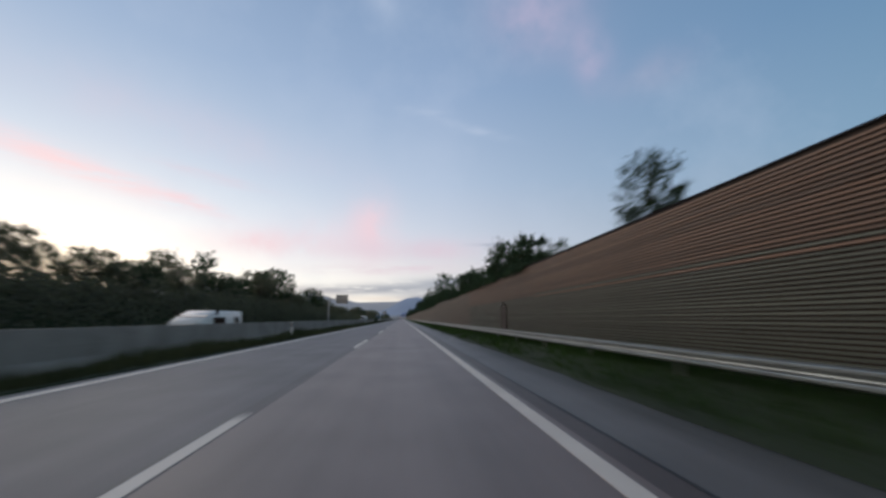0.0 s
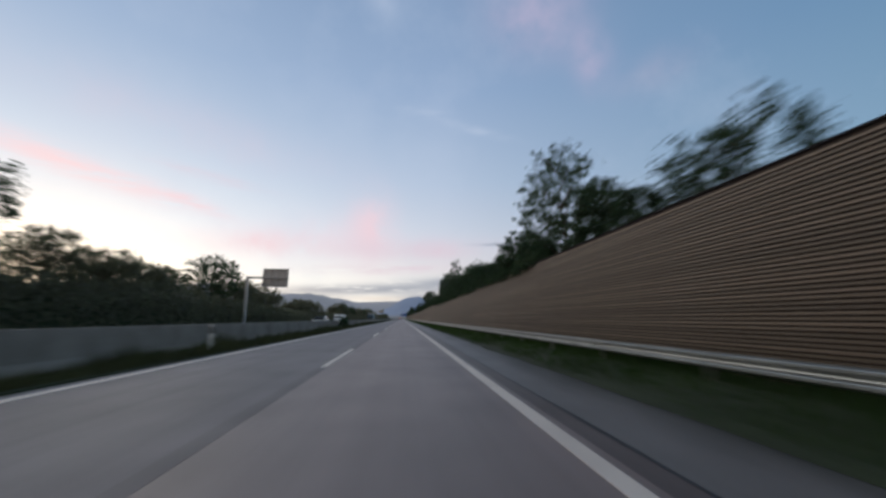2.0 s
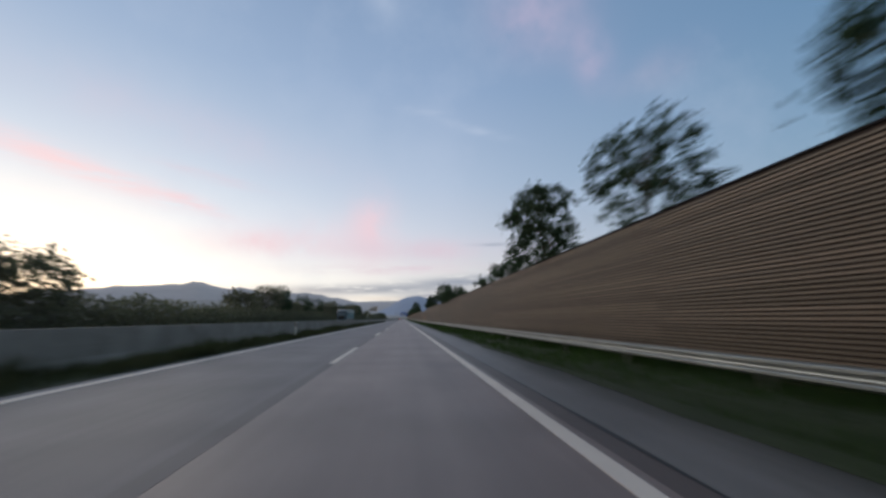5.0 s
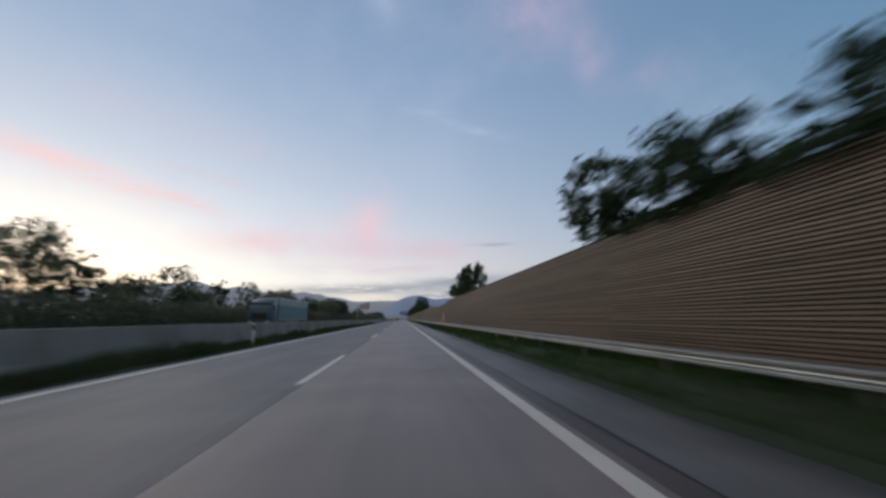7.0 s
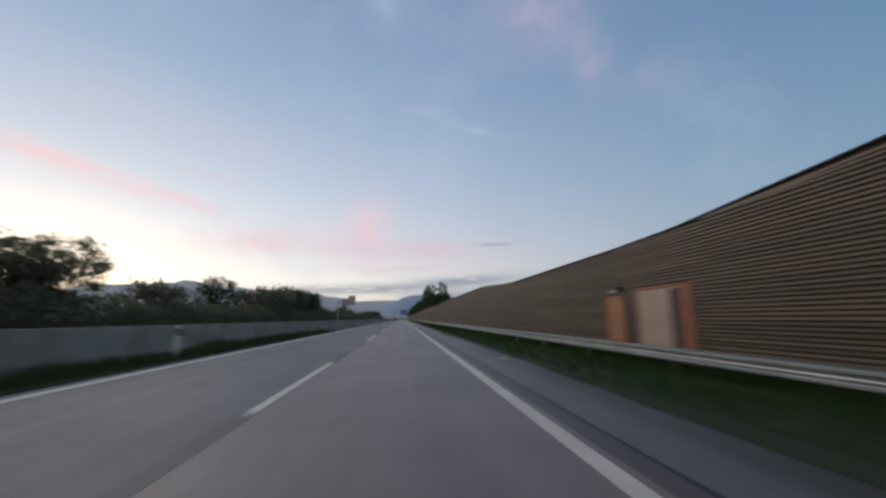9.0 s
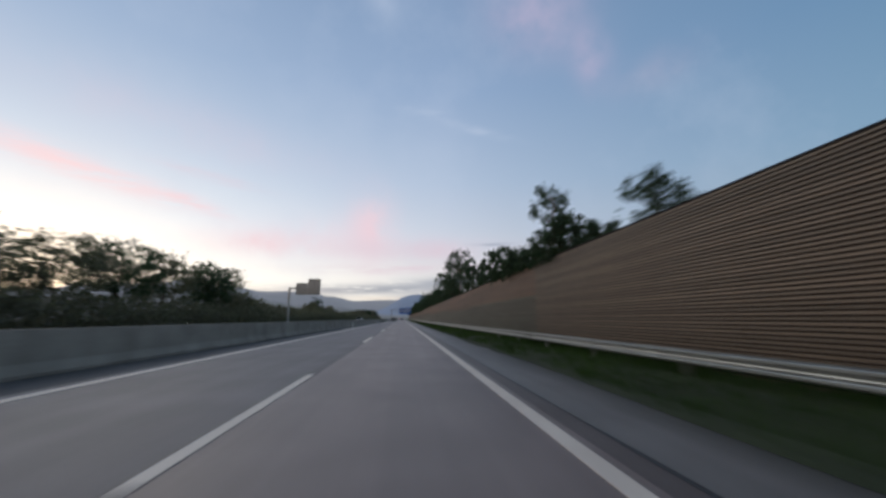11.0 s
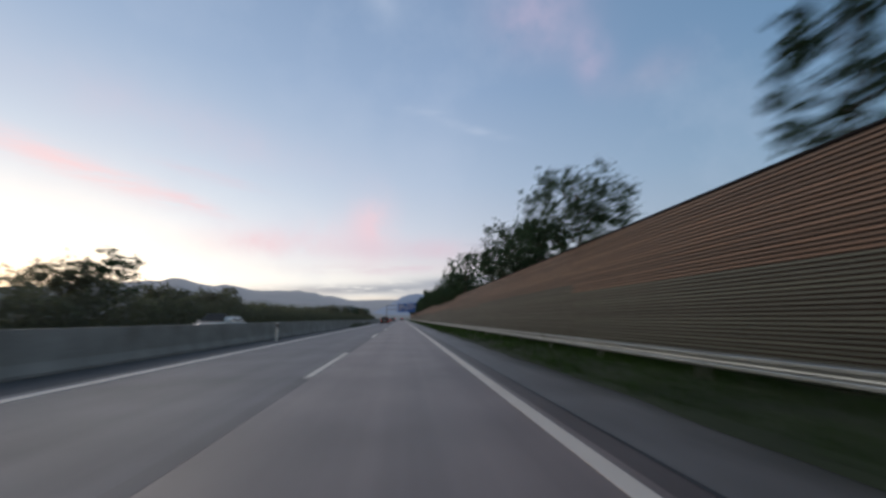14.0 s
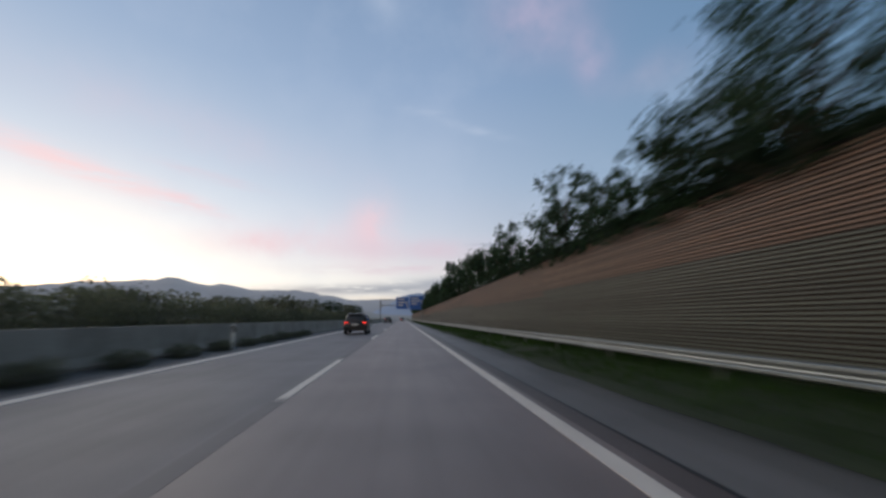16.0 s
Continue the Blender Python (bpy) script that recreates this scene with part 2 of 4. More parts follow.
DOOR_PALE = material("peach_door_paint", (0.36, 0.27, 0.20), (0.50, 0.39, 0.31), 0.55, 1.2, 0.1)
DOOR_BROWN = material("brown_door_paint", (0.045, 0.035, 0.03), (0.075, 0.058, 0.05), 0.8, 1.0, 0.1)
GATE_GREEN = material("grey_green_metal", (0.05, 0.065, 0.052), (0.09, 0.112, 0.09), 0.6, 1.0, 0.1)
# blue-grey hill colours carry part of the distance haze
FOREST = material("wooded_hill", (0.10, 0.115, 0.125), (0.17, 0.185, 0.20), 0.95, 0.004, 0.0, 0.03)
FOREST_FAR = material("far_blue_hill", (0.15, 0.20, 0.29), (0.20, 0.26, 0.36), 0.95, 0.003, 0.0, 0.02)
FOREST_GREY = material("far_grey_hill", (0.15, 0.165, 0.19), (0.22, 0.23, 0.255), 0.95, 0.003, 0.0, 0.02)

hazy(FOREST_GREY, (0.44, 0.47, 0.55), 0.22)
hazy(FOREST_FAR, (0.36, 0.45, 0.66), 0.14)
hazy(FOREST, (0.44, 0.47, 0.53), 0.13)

# ---- building helpers ----


def mesh_of(name, verts, faces, mat):
    me = bpy.data.meshes.new(name)
    me.from_pydata([tuple(v) for v in verts], [], [tuple(f) for f in faces])
    me.materials.append(mat)
    me.update()
    return me


def part(name, source, mat=None, parent=None, label="", smooth=False):
    """Links a bmesh or a mesh as one object, under a thing or a part."""
    if isinstance(source, bmesh.types.BMesh):
        me = bpy.data.meshes.new(name)
        bmesh.ops.recalc_face_normals(source, faces=source.faces)
        source.to_mesh(me)
        source.free()
        me.materials.append(mat)
    else:
        me = source
    if smooth:
        me.shade_smooth()
    ob = new(name, me)
    if parent is not None:
        ob.parent = parent
    if label:
        tagged(ob, label)
    return ob


def box(sx, sy, sz, at=(0, 0, 0), bevel=0.0, bm=None, turn=None):
    """A box with bevelled edges; at is the middle of its base."""
    own = bmesh.new()
    bmesh.ops.create_cube(own, size=1.0)
    bmesh.ops.scale(own, vec=(sx, sy, sz), verts=own.verts)
    if bevel:
        bmesh.ops.bevel(own, geom=own.edges[:], offset=bevel, segments=2, affect="EDGES", profile=0.6)
    bmesh.ops.translate(own, vec=(0, 0, sz / 2), verts=own.verts)
    if turn is not None:
        bmesh.ops.transform(own, matrix=turn, verts=own.verts)
    bmesh.ops.translate(own, vec=at, verts=own.verts)
    return join(bm, own)


def join(bm, own):
    if bm is None:
        return own
    me = bpy.data.meshes.new("tmp")
    own.to_mesh(me)
    own.free()
    bm.from_mesh(me)
    bpy.data.meshes.remove(me)
    return bm


def rod(a, b, r0, r1=None, sides=10, bm=None, cap=True):
    """A tapered round bar from a to b."""
    a, b = Vector(a), Vector(b)
    own = bmesh.new()
    bmesh.ops.create_cone(own, cap_ends=cap, segments=sides, radius1=r0, radius2=r0 if r1 is None else r1, depth=(b - a).length)
    bmesh.ops.transform(own, matrix=Matrix.Translation((a + b) / 2) @ (b - a).to_track_quat("Z", "Y").to_matrix().to_4x4(), verts=own.verts)
    return join(bm, own)


def prism(outline, depth, axis="x", bm=None, at=(0, 0, 0), bevel=0.0):
    """A closed outline drawn out to a depth, middle at 0. axis x: outline in y and z; axis y: outline in x and z."""
    own = bmesh.new()
    ends = []
    for s in (-0.5, 0.5):
        ends.append([own.verts.new((s * depth, p, q) if axis == "x" else (p, s * depth, q)) for p, q in outline])
    own.faces.new(ends[0])
    own.faces.new(list(reversed(ends[1])))
    k = len(outline)
    for i in range(k):
        own.faces.new((ends[0][i], ends[1][i], ends[1][(i + 1) % k], ends[0][(i + 1) % k]))
    bmesh.ops.recalc_face_normals(own, faces=own.faces)
    if bevel:
        bmesh.ops.bevel(own, geom=own.edges[:], offset=bevel, segments=2, affect="EDGES", profile=0.6)
    bmesh.ops.translate(own, vec=at, verts=own.verts)
    return join(bm, own)


def thing(name, label, category, group="", kind="", at=(0, 0, 0)):
    ob = tagged(new(name), label, category, group, kind)
    ob.location = at
    return ob


# ---- the large structure ----
START, END = -60.0, 760.0
WALL_X = 7.0


def smooth_step(a, b, v):
    v = min(max((v - a) / (b - a), 0.0), 1.0)
    return v * v * (3 - 2 * v)


def bank(y):
    """Height of the bank beyond the other carriageway."""
    return 3.9 - 2.7 * smooth_step(100, 150, y)


def ground_height(x, y):
    if x > 7.3:
        z = 0.15 + 0.9 * smooth_step(7.3, 9.0, x) + 0.3 * smooth_step(9, 30, x)
    elif x > 3.9:
        z = -0.05 + 0.12 * smooth_step(4.0, 5.0, x) + 0.05 * noise.noise((x, y * 0.3, 0))
    elif x > -6.5:
        z = -0.06
    elif x > -8.9:
        z = 0.02 + 0.04 * noise.noise((x, y * 0.3, 3)) - 0.14 * smooth_step(296, 306, y)
    elif x > -21.0:
        z = -0.06
    else:
        z = -0.02 + bank(y) * smooth_step(-21.3, -27.5, x) - (bank(y) - 0.4) * smooth_step(-34, -70, x)
    return z


def build_ground():
    xs = [-4500, -2000, -800, -300, -120, -60, -45, -36, -32, -29, -27, -26, -25, -24, -23, -22.4, -21.5, -21.0, -20.9, -9.0, -8.89, -8.2, -7.5, -7.0,
          -6.52, -6.45, 3.85, 3.95, 4.1, 4.4, 4.8, 5.2, 5.7, 6.3, 7.0, 7.3, 7.31, 7.6, 8.0, 8.5, 9.0, 11, 14, 20, 30, 60, 150, 500, 1800, 4500]
    ys = [-900, -300, -120] + [START + 5 * i for i in range(int((END - START) / 5) + 1)] + [820, 900, 1100, 1500, 2200, 3200, 4600]
    verts = [(x, y, ground_height(x, y)) for y in ys for x in xs]
    k = len(xs)
    faces = [(j * k + i, j * k + i + 1, (j + 1) * k + i + 1, (j + 1) * k + i) for j in range(len(ys) - 1) for i in range(k - 1)]
    ob = part("ground", mesh_of("ground", verts, faces, SOIL))
    tagged(ob, "dull green grassy verge soil beside the motorway", "ground", kind="structure")


build_ground()


def strip(name, x0, x1, z, mat, parent=None, y0=-200.0, y1=4000.0, thick=0.05):
    bm = box(x1 - x0, y1 - y0, thick, ((x0 + x1) / 2, (y0 + y1) / 2, z - thick))
    return part(name, bm, mat, parent)


EDGE_R, EDGE_L, DASH_X = 1.77, -6.05, -2.0
road = tagged(strip("road", -2.1, 1.96, 0.0, ASPHALT), "worn warm grey asphalt motorway carriageway with two lanes", "road", kind="structure")
strip("left_lane", -6.45, -2.104, -0.001, ASPHALT_LEFT, road)
strip("edge_strip", 1.964, 2.26, -0.001, ASPHALT_EDGE, road)
strip("lane_joint", -2.13, -1.90, 0.002, ASPHALT_JOINT, road)
shoulder = tagged(strip("hard_shoulder", 2.264, 3.95, -0.004, ASPHALT_SHOULDER), "blue-grey asphalt hard shoulder beside the lanes", "road", kind="structure")
strip("edge_line", EDGE_R - 0.13, EDGE_R + 0.08, 0.006, PAINT, road)
strip("edge_line", EDGE_L - 0.12, EDGE_L + 0.12, 0.006, PAINT, road)


def build_seam():
    """The bitumen seam between edge strip and hard shoulder, of uneven width."""
    verts, faces = [], []
    for i in range(1600):
        y = -40 + 0.5 * i
        w = 0.028 + 0.022 * noise.noise((y * 0.45, 3, 1))
        x = 2.27 + 0.025 * noise.noise((y * 0.09, 8, 0))
        verts += [(x - w, y, 0.004), (x, y, 0.008), (x + w, y, 0.004)]
    for i in range(1599):
        a = 3 * i
        faces += [(a, a + 1, a + 4, a + 3), (a + 1, a + 2, a + 5, a + 4)]
    part("seam", mesh_of("seam", verts, faces, SEAM), SEAM, road)


build_seam()
DASH0 = 2.5
dash_mesh = None
for i in range(-3, 62):
    if dash_mesh is None:
        dash_mesh = part("lane_dash", box(0.16, 6.0, 0.006, (0, 0, 0)), PAINT, road)
        dash_mesh.location = (DASH_X, DASH0 + 18 * i, 0.0)
    else:
        ob = part("lane_dash", dash_mesh.data, PAINT, road)
        ob.location = (DASH_X, DASH0 + 18 * i, 0.0)
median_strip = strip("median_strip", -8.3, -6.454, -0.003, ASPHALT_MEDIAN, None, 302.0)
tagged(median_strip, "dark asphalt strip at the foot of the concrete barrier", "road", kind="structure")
far_road = tagged(strip("opposite_road", -20.6, -9.05, 0.0, ASPHALT_SHOULDER), "grey asphalt carriageway of the opposite direction", "road", kind="structure")
for x in (-9.6, -17.4):
    strip("edge_line", x - 0.12, x + 0.12, 0.006, PAINT, far_road)
for i in range(-3, 50):
    ob = part("lane_dash", dash_mesh.data, PAINT, far_road)
    ob.location = (-13.5, 9 + 18 * i, 0.0)


def wall_top(y):
    """The noise wall's height along the road; it dips behind the two doors."""
    return 4.16 - 0.14 * smooth_step(150, 200, y) + 0.1 * smooth_step(305, 335, y) - 0.5 * smooth_step(265, 275, y) * (1 - smooth_step(287, 299, y))


def build_noise_wall():
    wall = tagged(new("noise_wall"), "tall brown noise wall of weathered horizontal timber battens", "wall", kind="structure")
    y0, y1, step = START, END, 12.0
    ys = [y0 + step * i for i in range(int((y1 - y0) / step) + 1)]
    ys = sorted(set(ys + [264 + 3 * i for i in range(12)]))
    verts, faces = [], []
    for y in ys:
        t = wall_top(y)
        verts += [(WALL_X + 0.03, y, -0.3), (WALL_X + 0.22, y, -0.3), (WALL_X + 0.22, y, t), (WALL_X + 0.03, y, t)]
    for j in range(len(ys) - 1):
        a, b = 4 * j, 4 * j + 4
        faces += [(a + i, a + (i + 1) % 4, b + (i + 1) % 4, b + i) for i in range(4)]
    faces += [(0, 3, 2, 1), (len(verts) - 4, len(verts) - 3, len(verts) - 2, len(verts) - 1)]
    part("backing", mesh_of("backing", verts, faces, WOOD_BACK), WOOD_BACK, wall)
    rng = random.Random(5)
    zones = {"tan": ([], []), "orange": ([], []), "grey": ([], [])}
    pitch, high = 0.09, 0.055
    doors = [(272.6, 274.85, 2.15), (275.4, 276.6, 2.0), (25.6, 27.0, 2.05), (395.8, 397.5, 2.15)]
    lengths = [y0 + 20.0 * i for i in range(int((y1 - y0) / 20) + 1)]
    lengths = sorted(set(lengths + [260.0 + 4 * i for i in range(12)]))
    single = mesh_of("batten", [(0.03, -9.99, 0), (0, -9.99, 0.004), (0, -9.99, high - 0.004), (0.03, -9.99, high), (0.03, 9.99, 0), (0, 9.99, 0.004), (0, 9.99, high - 0.004), (0.03, 9.99, high)],
                     [(0, 4, 5, 1), (1, 5, 6, 2), (2, 6, 7, 3), (0, 1, 2, 3), (4, 7, 6, 5)], WOOD_SINGLE)
    for j in range(len(lengths) - 1):
        a, b = lengths[j] + 0.01, lengths[j + 1] - 0.01
        if 40 <= a < 160:
            # this stretch is built batten by batten
            for r in range(int((wall_top(b) - 0.05) / pitch)):
                batten = part("batten", single, None, wall)
                batten.location = (WALL_X - rng.uniform(0.0, 0.008), (a + b) / 2, 0.05 + pitch * r)
            continue
        rows = int((max(wall_top(a), wall_top(b)) - 0.05) / pitch)
        for r in range(rows):
            z = 0.05 + pitch * r
            za, zb = min(z, wall_top(a) - 0.06), min(z, wall_top(b) - 0.06)
            spans = [(a, b)]
            for d0, d1, top in doors:
                if z < top:
                    spans = [q for s, e in spans for q in ((s, min(e, d0)), (max(s, d1), e)) if q[1] - q[0] > 0.02]
            weathered = a < 21 or a > 338
            edge = 2.45 + 0.35 * noise.noise((a * 0.06, 0, 7)) + rng.uniform(-0.2, 0.2)
            verts, faces = zones["grey" if weathered and z < edge else "orange" if weathered or a < 39 else "tan"]
            for s, e in spans:
                out = WALL_X - rng.uniform(0.0, 0.008)
                k = len(verts)
                zs = za + (zb - za) * (s - a) / (b - a)
                ze = za + (zb - za) * (e - a) / (b - a)
                for y, zz in ((s, zs), (e, ze)):
                    verts += [(WALL_X + 0.03, y, zz), (out, y, zz + 0.004), (out, y, zz + high - 0.004), (WALL_X + 0.03, y, zz + high)]
                faces += [(k, k + 4, k + 5, k + 1), (k + 1, k + 5, k + 6, k + 2), (k + 2, k + 6, k + 7, k + 3), (k, k + 1, k + 2, k + 3), (k + 4, k + 7, k + 6, k + 5)]
    for key, mat, label in (("tan", WOOD, "brown horizontal timber battens"), ("orange", WOOD_ORANGE, "orange-brown horizontal timber battens"),
                            ("grey", WOOD_GREY, "grey-green weathered horizontal timber battens")):
        tagged(part("battens", mesh_of("battens", *zones[key], mat), mat, wall), label, kind="stuff")
    verts, faces = [], []
    for y in ys:
        t = wall_top(y)
        verts += [(WALL_X - 0.02, y, t - 0.015), (WALL_X + 0.25, y, t - 0.015), (WALL_X + 0.25, y, t + 0.03), (WALL_X - 0.02, y, t + 0.03)]
    for j in range(len(ys) - 1):
        a, b = 4 * j, 4 * j + 4
        faces += [(a + i, a + (i + 1) % 4, b + (i + 1) % 4, b + i) for i in range(4)]
    part("coping", mesh_of("coping", verts, faces, CAP), CAP, wall, "dark coping")
    return wall


noise_wall = build_noise_wall()


def wall_door(name, y0, y1, top, mat, label, frame_mat=None):
    """A flush steel door in the noise wall, with frame, leaf, hinges and handle."""
    door = thing(name, label, "door", kind="structure", at=(WALL_X, (y0 + y1) / 2, 0))
    w = y1 - y0
    bm = None
    for s in (-1, 1):
        bm = box(0.09, 0.07, top, (-0.01, s * (w / 2 - 0.035), 0), 0.008, bm)
    bm = box(0.09, w - 0.14, 0.07, (-0.01, 0, top - 0.07), 0.008, bm)
    part("frame", bm, frame_mat or STEEL_DARK, door)
    part("leaf", box(0.05, w - 0.15, top - 0.1, (0.0, 0, 0.02), 0.006), mat, door)
    part("handle", rod((-0.07, w / 2 - 0.2, 1.0), (-0.07, w / 2 - 0.34, 1.0), 0.012, bm=rod((-0.02, w / 2 - 0.2, 1.0), (-0.07, w / 2 - 0.2, 1.0), 0.012)), STEEL, door)
    for z in (0.3, top / 2, top - 0.35):
        part("hinge", rod((-0.05, -w / 2 + 0.08, z), (-0.05, -w / 2 + 0.08, z + 0.12), 0.014), STEEL_DARK, door)
    return door


pale_door = wall_door("door_1", 272.65, 274.8, 2.14, DOOR_PALE, "wide pale steel escape door with an orange-red frame in the noise wall", DOOR_RED)
part("fixed_leaf", box(0.03, 0.42, 2.0, (-0.022, -0.60, 0.02), 0.006), DOOR_BROWN, pale_door, "dull brown narrow fixed leaf")
part("jamb_panel", box(0.036, 0.32, 2.06, (-0.022, -0.98, 0.02), 0.006), DOOR_RED, pale_door, "orange-red jamb panel")
wall_door("door_2", 275.45, 276.55, 1.98, DOOR_ORANGE, "orange painted steel escape door in the noise wall", DOOR_ORANGE)
wall_door("door_3", 395.85, 397.45, 2.13, GATE_GREEN, "grey-green steel escape door in the noise wall", GATE_GREEN)
wall_door("door_4", 25.65, 26.95, 2.03, DOOR_BROWN, "dull brown steel escape door in the noise wall", DOOR_BROWN)


def wall_lamp(y, z):
    lamp = thing("wall_lamp", "small pale bulkhead lamp on the noise wall above an escape door", "lamp", "door lamps", at=(WALL_X, y, z))
    part("housing", box(0.18, 0.54, 0.11, (-0.09, 0, 0.061), 0.015), BLACK, lamp)
    part("diffuser", box(0.12, 0.44, 0.06, (-0.07, 0, 0.0), 0.012), WHITE, lamp)


for y, z in ((275.9, 2.1), (26.3, 2.16), (396.7, 2.26)):
    wall_lamp(y, z)
for y in (25.0, 276.2, 395.2):
    patch = part("paved_patch", box(0.36, 0.75, 0.02, (3.22, y, -0.004), 0.004), CONCRETE_PALE)
    tagged(patch, "pale concrete slab let into the hard shoulder", "slab", "slabs by the doors")


def build_median_barrier():
    barrier = tagged(new("median_barrier"), "grey concrete step barrier along the central reserve", "barrier", kind="structure")
    outline = [(-0.30, 0.0), (0.30, 0.0), (0.30, 0.08), (0.19, 0.30), (0.12, 1.02), (-0.12, 1.02), (-0.19, 0.30), (-0.30, 0.08)]
    first = part("barrier_segment", prism(outline, 5.985, "y", bevel=0.007), CONCRETE, barrier)
    first.location = (-8.15, START, 0.0)
    for i in range(1, 140):
        ob = part("barrier_segment", first.data, CONCRETE, barrier)
        ob.location = (-8.15, START + 6 * i, 0.0)


build_median_barrier()


def build_guard_rail():
    rail = tagged(new("guard_rail"), "galvanised steel crash barrier on posts along the verge", "guard rail", kind="structure")
    wave = [(0.0, 0.44), (-0.02, 0.447), (-0.075, 0.468), (-0.085, 0.482), (-0.085, 0.525), (-0.075, 0.54), (-0.012, 0.575), (-0.004, 0.595), (-0.012, 0.615),
            (-0.075, 0.65), (-0.085, 0.665), (-0.085, 0.708), (-0.075, 0.722), (-0.02, 0.743), (0.0, 0.75)]
    outline = wave + [(p + 0.006, q) for p, q in reversed(wave)]
    beam = post = None
    for i in range(205):
        y = START + 4 * i
        if beam is None:
            beam = part("beam", prism(outline, 4.0, "y"), STEEL, rail)
            post = part("post", box(0.10, 0.06, 1.0, (0.075, 0, -0.3), 0.006, box(0.07, 0.1, 0.2, (0.03, 0, 0.5), 0.005)), STEEL, rail)
            beam.location, post.location = (5.9, y, -0.12), (5.9, y, -0.12)
        else:
            part("beam", beam.data, STEEL, rail).location = (5.9, y, -0.12)
            part("post", post.data, STEEL, rail).location = (5.9, y, -0.12)


build_guard_rail()


def build_verge_edge():
    """Soil and litter that have crept over the edge of the hard shoulder."""
    verts, faces = [], []
    k = int((640 + 20) / 0.5)
    for i in range(k):
        y = -20 + 0.5 * i
        x = 3.62 + 0.24 * noise.noise((y * 0.11, 2, 0)) + 0.12 * noise.noise((y * 0.5, 5, 0))
        verts += [(x, y, 0.0), (x + 0.12, y, 0.014), (4.02, y, 0.03)]
    for i in range(k - 1):
        a = 3 * i
        faces += [(a, a + 1, a + 4, a + 3), (a + 1, a + 2, a + 5, a + 4)]
    tagged(part("verge_soil", mesh_of("verge_soil", verts, faces, SOIL)), "dark soil and litter along the edge of the hard shoulder", "ground", kind="structure")


build_verge_edge()

# ---- distance ----


def hill(name, dist, ridge, mat, label, seed, rough=0.12):
    """A long ridge at a distance: (azimuth, tangent of its height) along it."""
    rng_y = seed * 7.3
    verts, faces = [], []
    cols = 160
    a0, a1 = ridge[0][0], ridge[-1][0]
    for i in range(cols + 1):
        a = a0 + (a1 - a0) * i / cols
        h = np.interp(a, [r[0] for r in ridge], [r[1] for r in ridge]) * dist
        h *= 1 + rough * (noise.noise((a * 14, rng_y, 0)) + 0.5 * noise.noise((a * 45, rng_y, 2)) + 0.25 * noise.noise((a * 130, rng_y, 5)))
        for k, (dd, hh) in enumerate(((0.72, -0.01), (0.80, 0.35), (0.9, 0.75), (1.0, 1.0), (1.15, 0.4))):
            w = 1 + 0.03 * noise.noise((a * 20, k * 3.1, rng_y))
            verts.append((math.sin(a) * dist * dd * w, 250 + math.cos(a) * dist * dd * w, max(h, 1.0) * hh - 2.0))
    for i in range(cols):
        for k in range(4):
            faces.append((i * 5 + k, i * 5 + 5 + k, i * 5 + 6 + k, i * 5 + 1 + k))
    ob = part(name, mesh_of(name, verts, faces, mat), mat, smooth=True)
    tagged(ob, label, "hill", kind="structure")


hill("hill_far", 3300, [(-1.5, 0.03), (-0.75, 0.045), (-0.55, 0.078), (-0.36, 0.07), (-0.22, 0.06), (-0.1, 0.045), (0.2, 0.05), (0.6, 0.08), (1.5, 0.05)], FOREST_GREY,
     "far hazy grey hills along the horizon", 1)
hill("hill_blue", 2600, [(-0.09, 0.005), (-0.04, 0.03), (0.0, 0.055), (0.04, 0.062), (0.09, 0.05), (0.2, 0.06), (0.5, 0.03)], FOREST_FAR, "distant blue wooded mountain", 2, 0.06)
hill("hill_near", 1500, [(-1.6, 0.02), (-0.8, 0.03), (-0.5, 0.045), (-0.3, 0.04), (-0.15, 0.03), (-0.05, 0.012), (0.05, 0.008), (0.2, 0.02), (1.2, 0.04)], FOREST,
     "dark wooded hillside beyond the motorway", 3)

# ---- plants ----


def leaf_quads(centres, size, rng):
    """Diamond leaves, each turned its own way, bent a little along the middle."""
    k = len(centres)
    u = rng.normal(size=(k, 3))
    u /= np.linalg.norm(u, axis=1)[:, None]
    v = np.cross(u, rng.normal(size=(k, 3)))
    v /= np.linalg.norm(v, axis=1)[:, None]
    s = size * rng.uniform(0.6, 1.35, size=(k, 1))
    w = np.cross(u, v) * s * 0.15
    quad = np.stack([centres - u * s, centres - v * s * 0.55 + w, centres + u * s, centres + v * s * 0.55 + w], axis=1)
    return quad.reshape(-1, 3), np.arange(4 * k).reshape(k, 4)


def leaf_mesh(name, centres, size, rng, mat):
    verts, faces = leaf_quads(np.asarray(centres), size, rng)
    return mesh_of(name, verts.tolist(), faces.tolist(), mat)


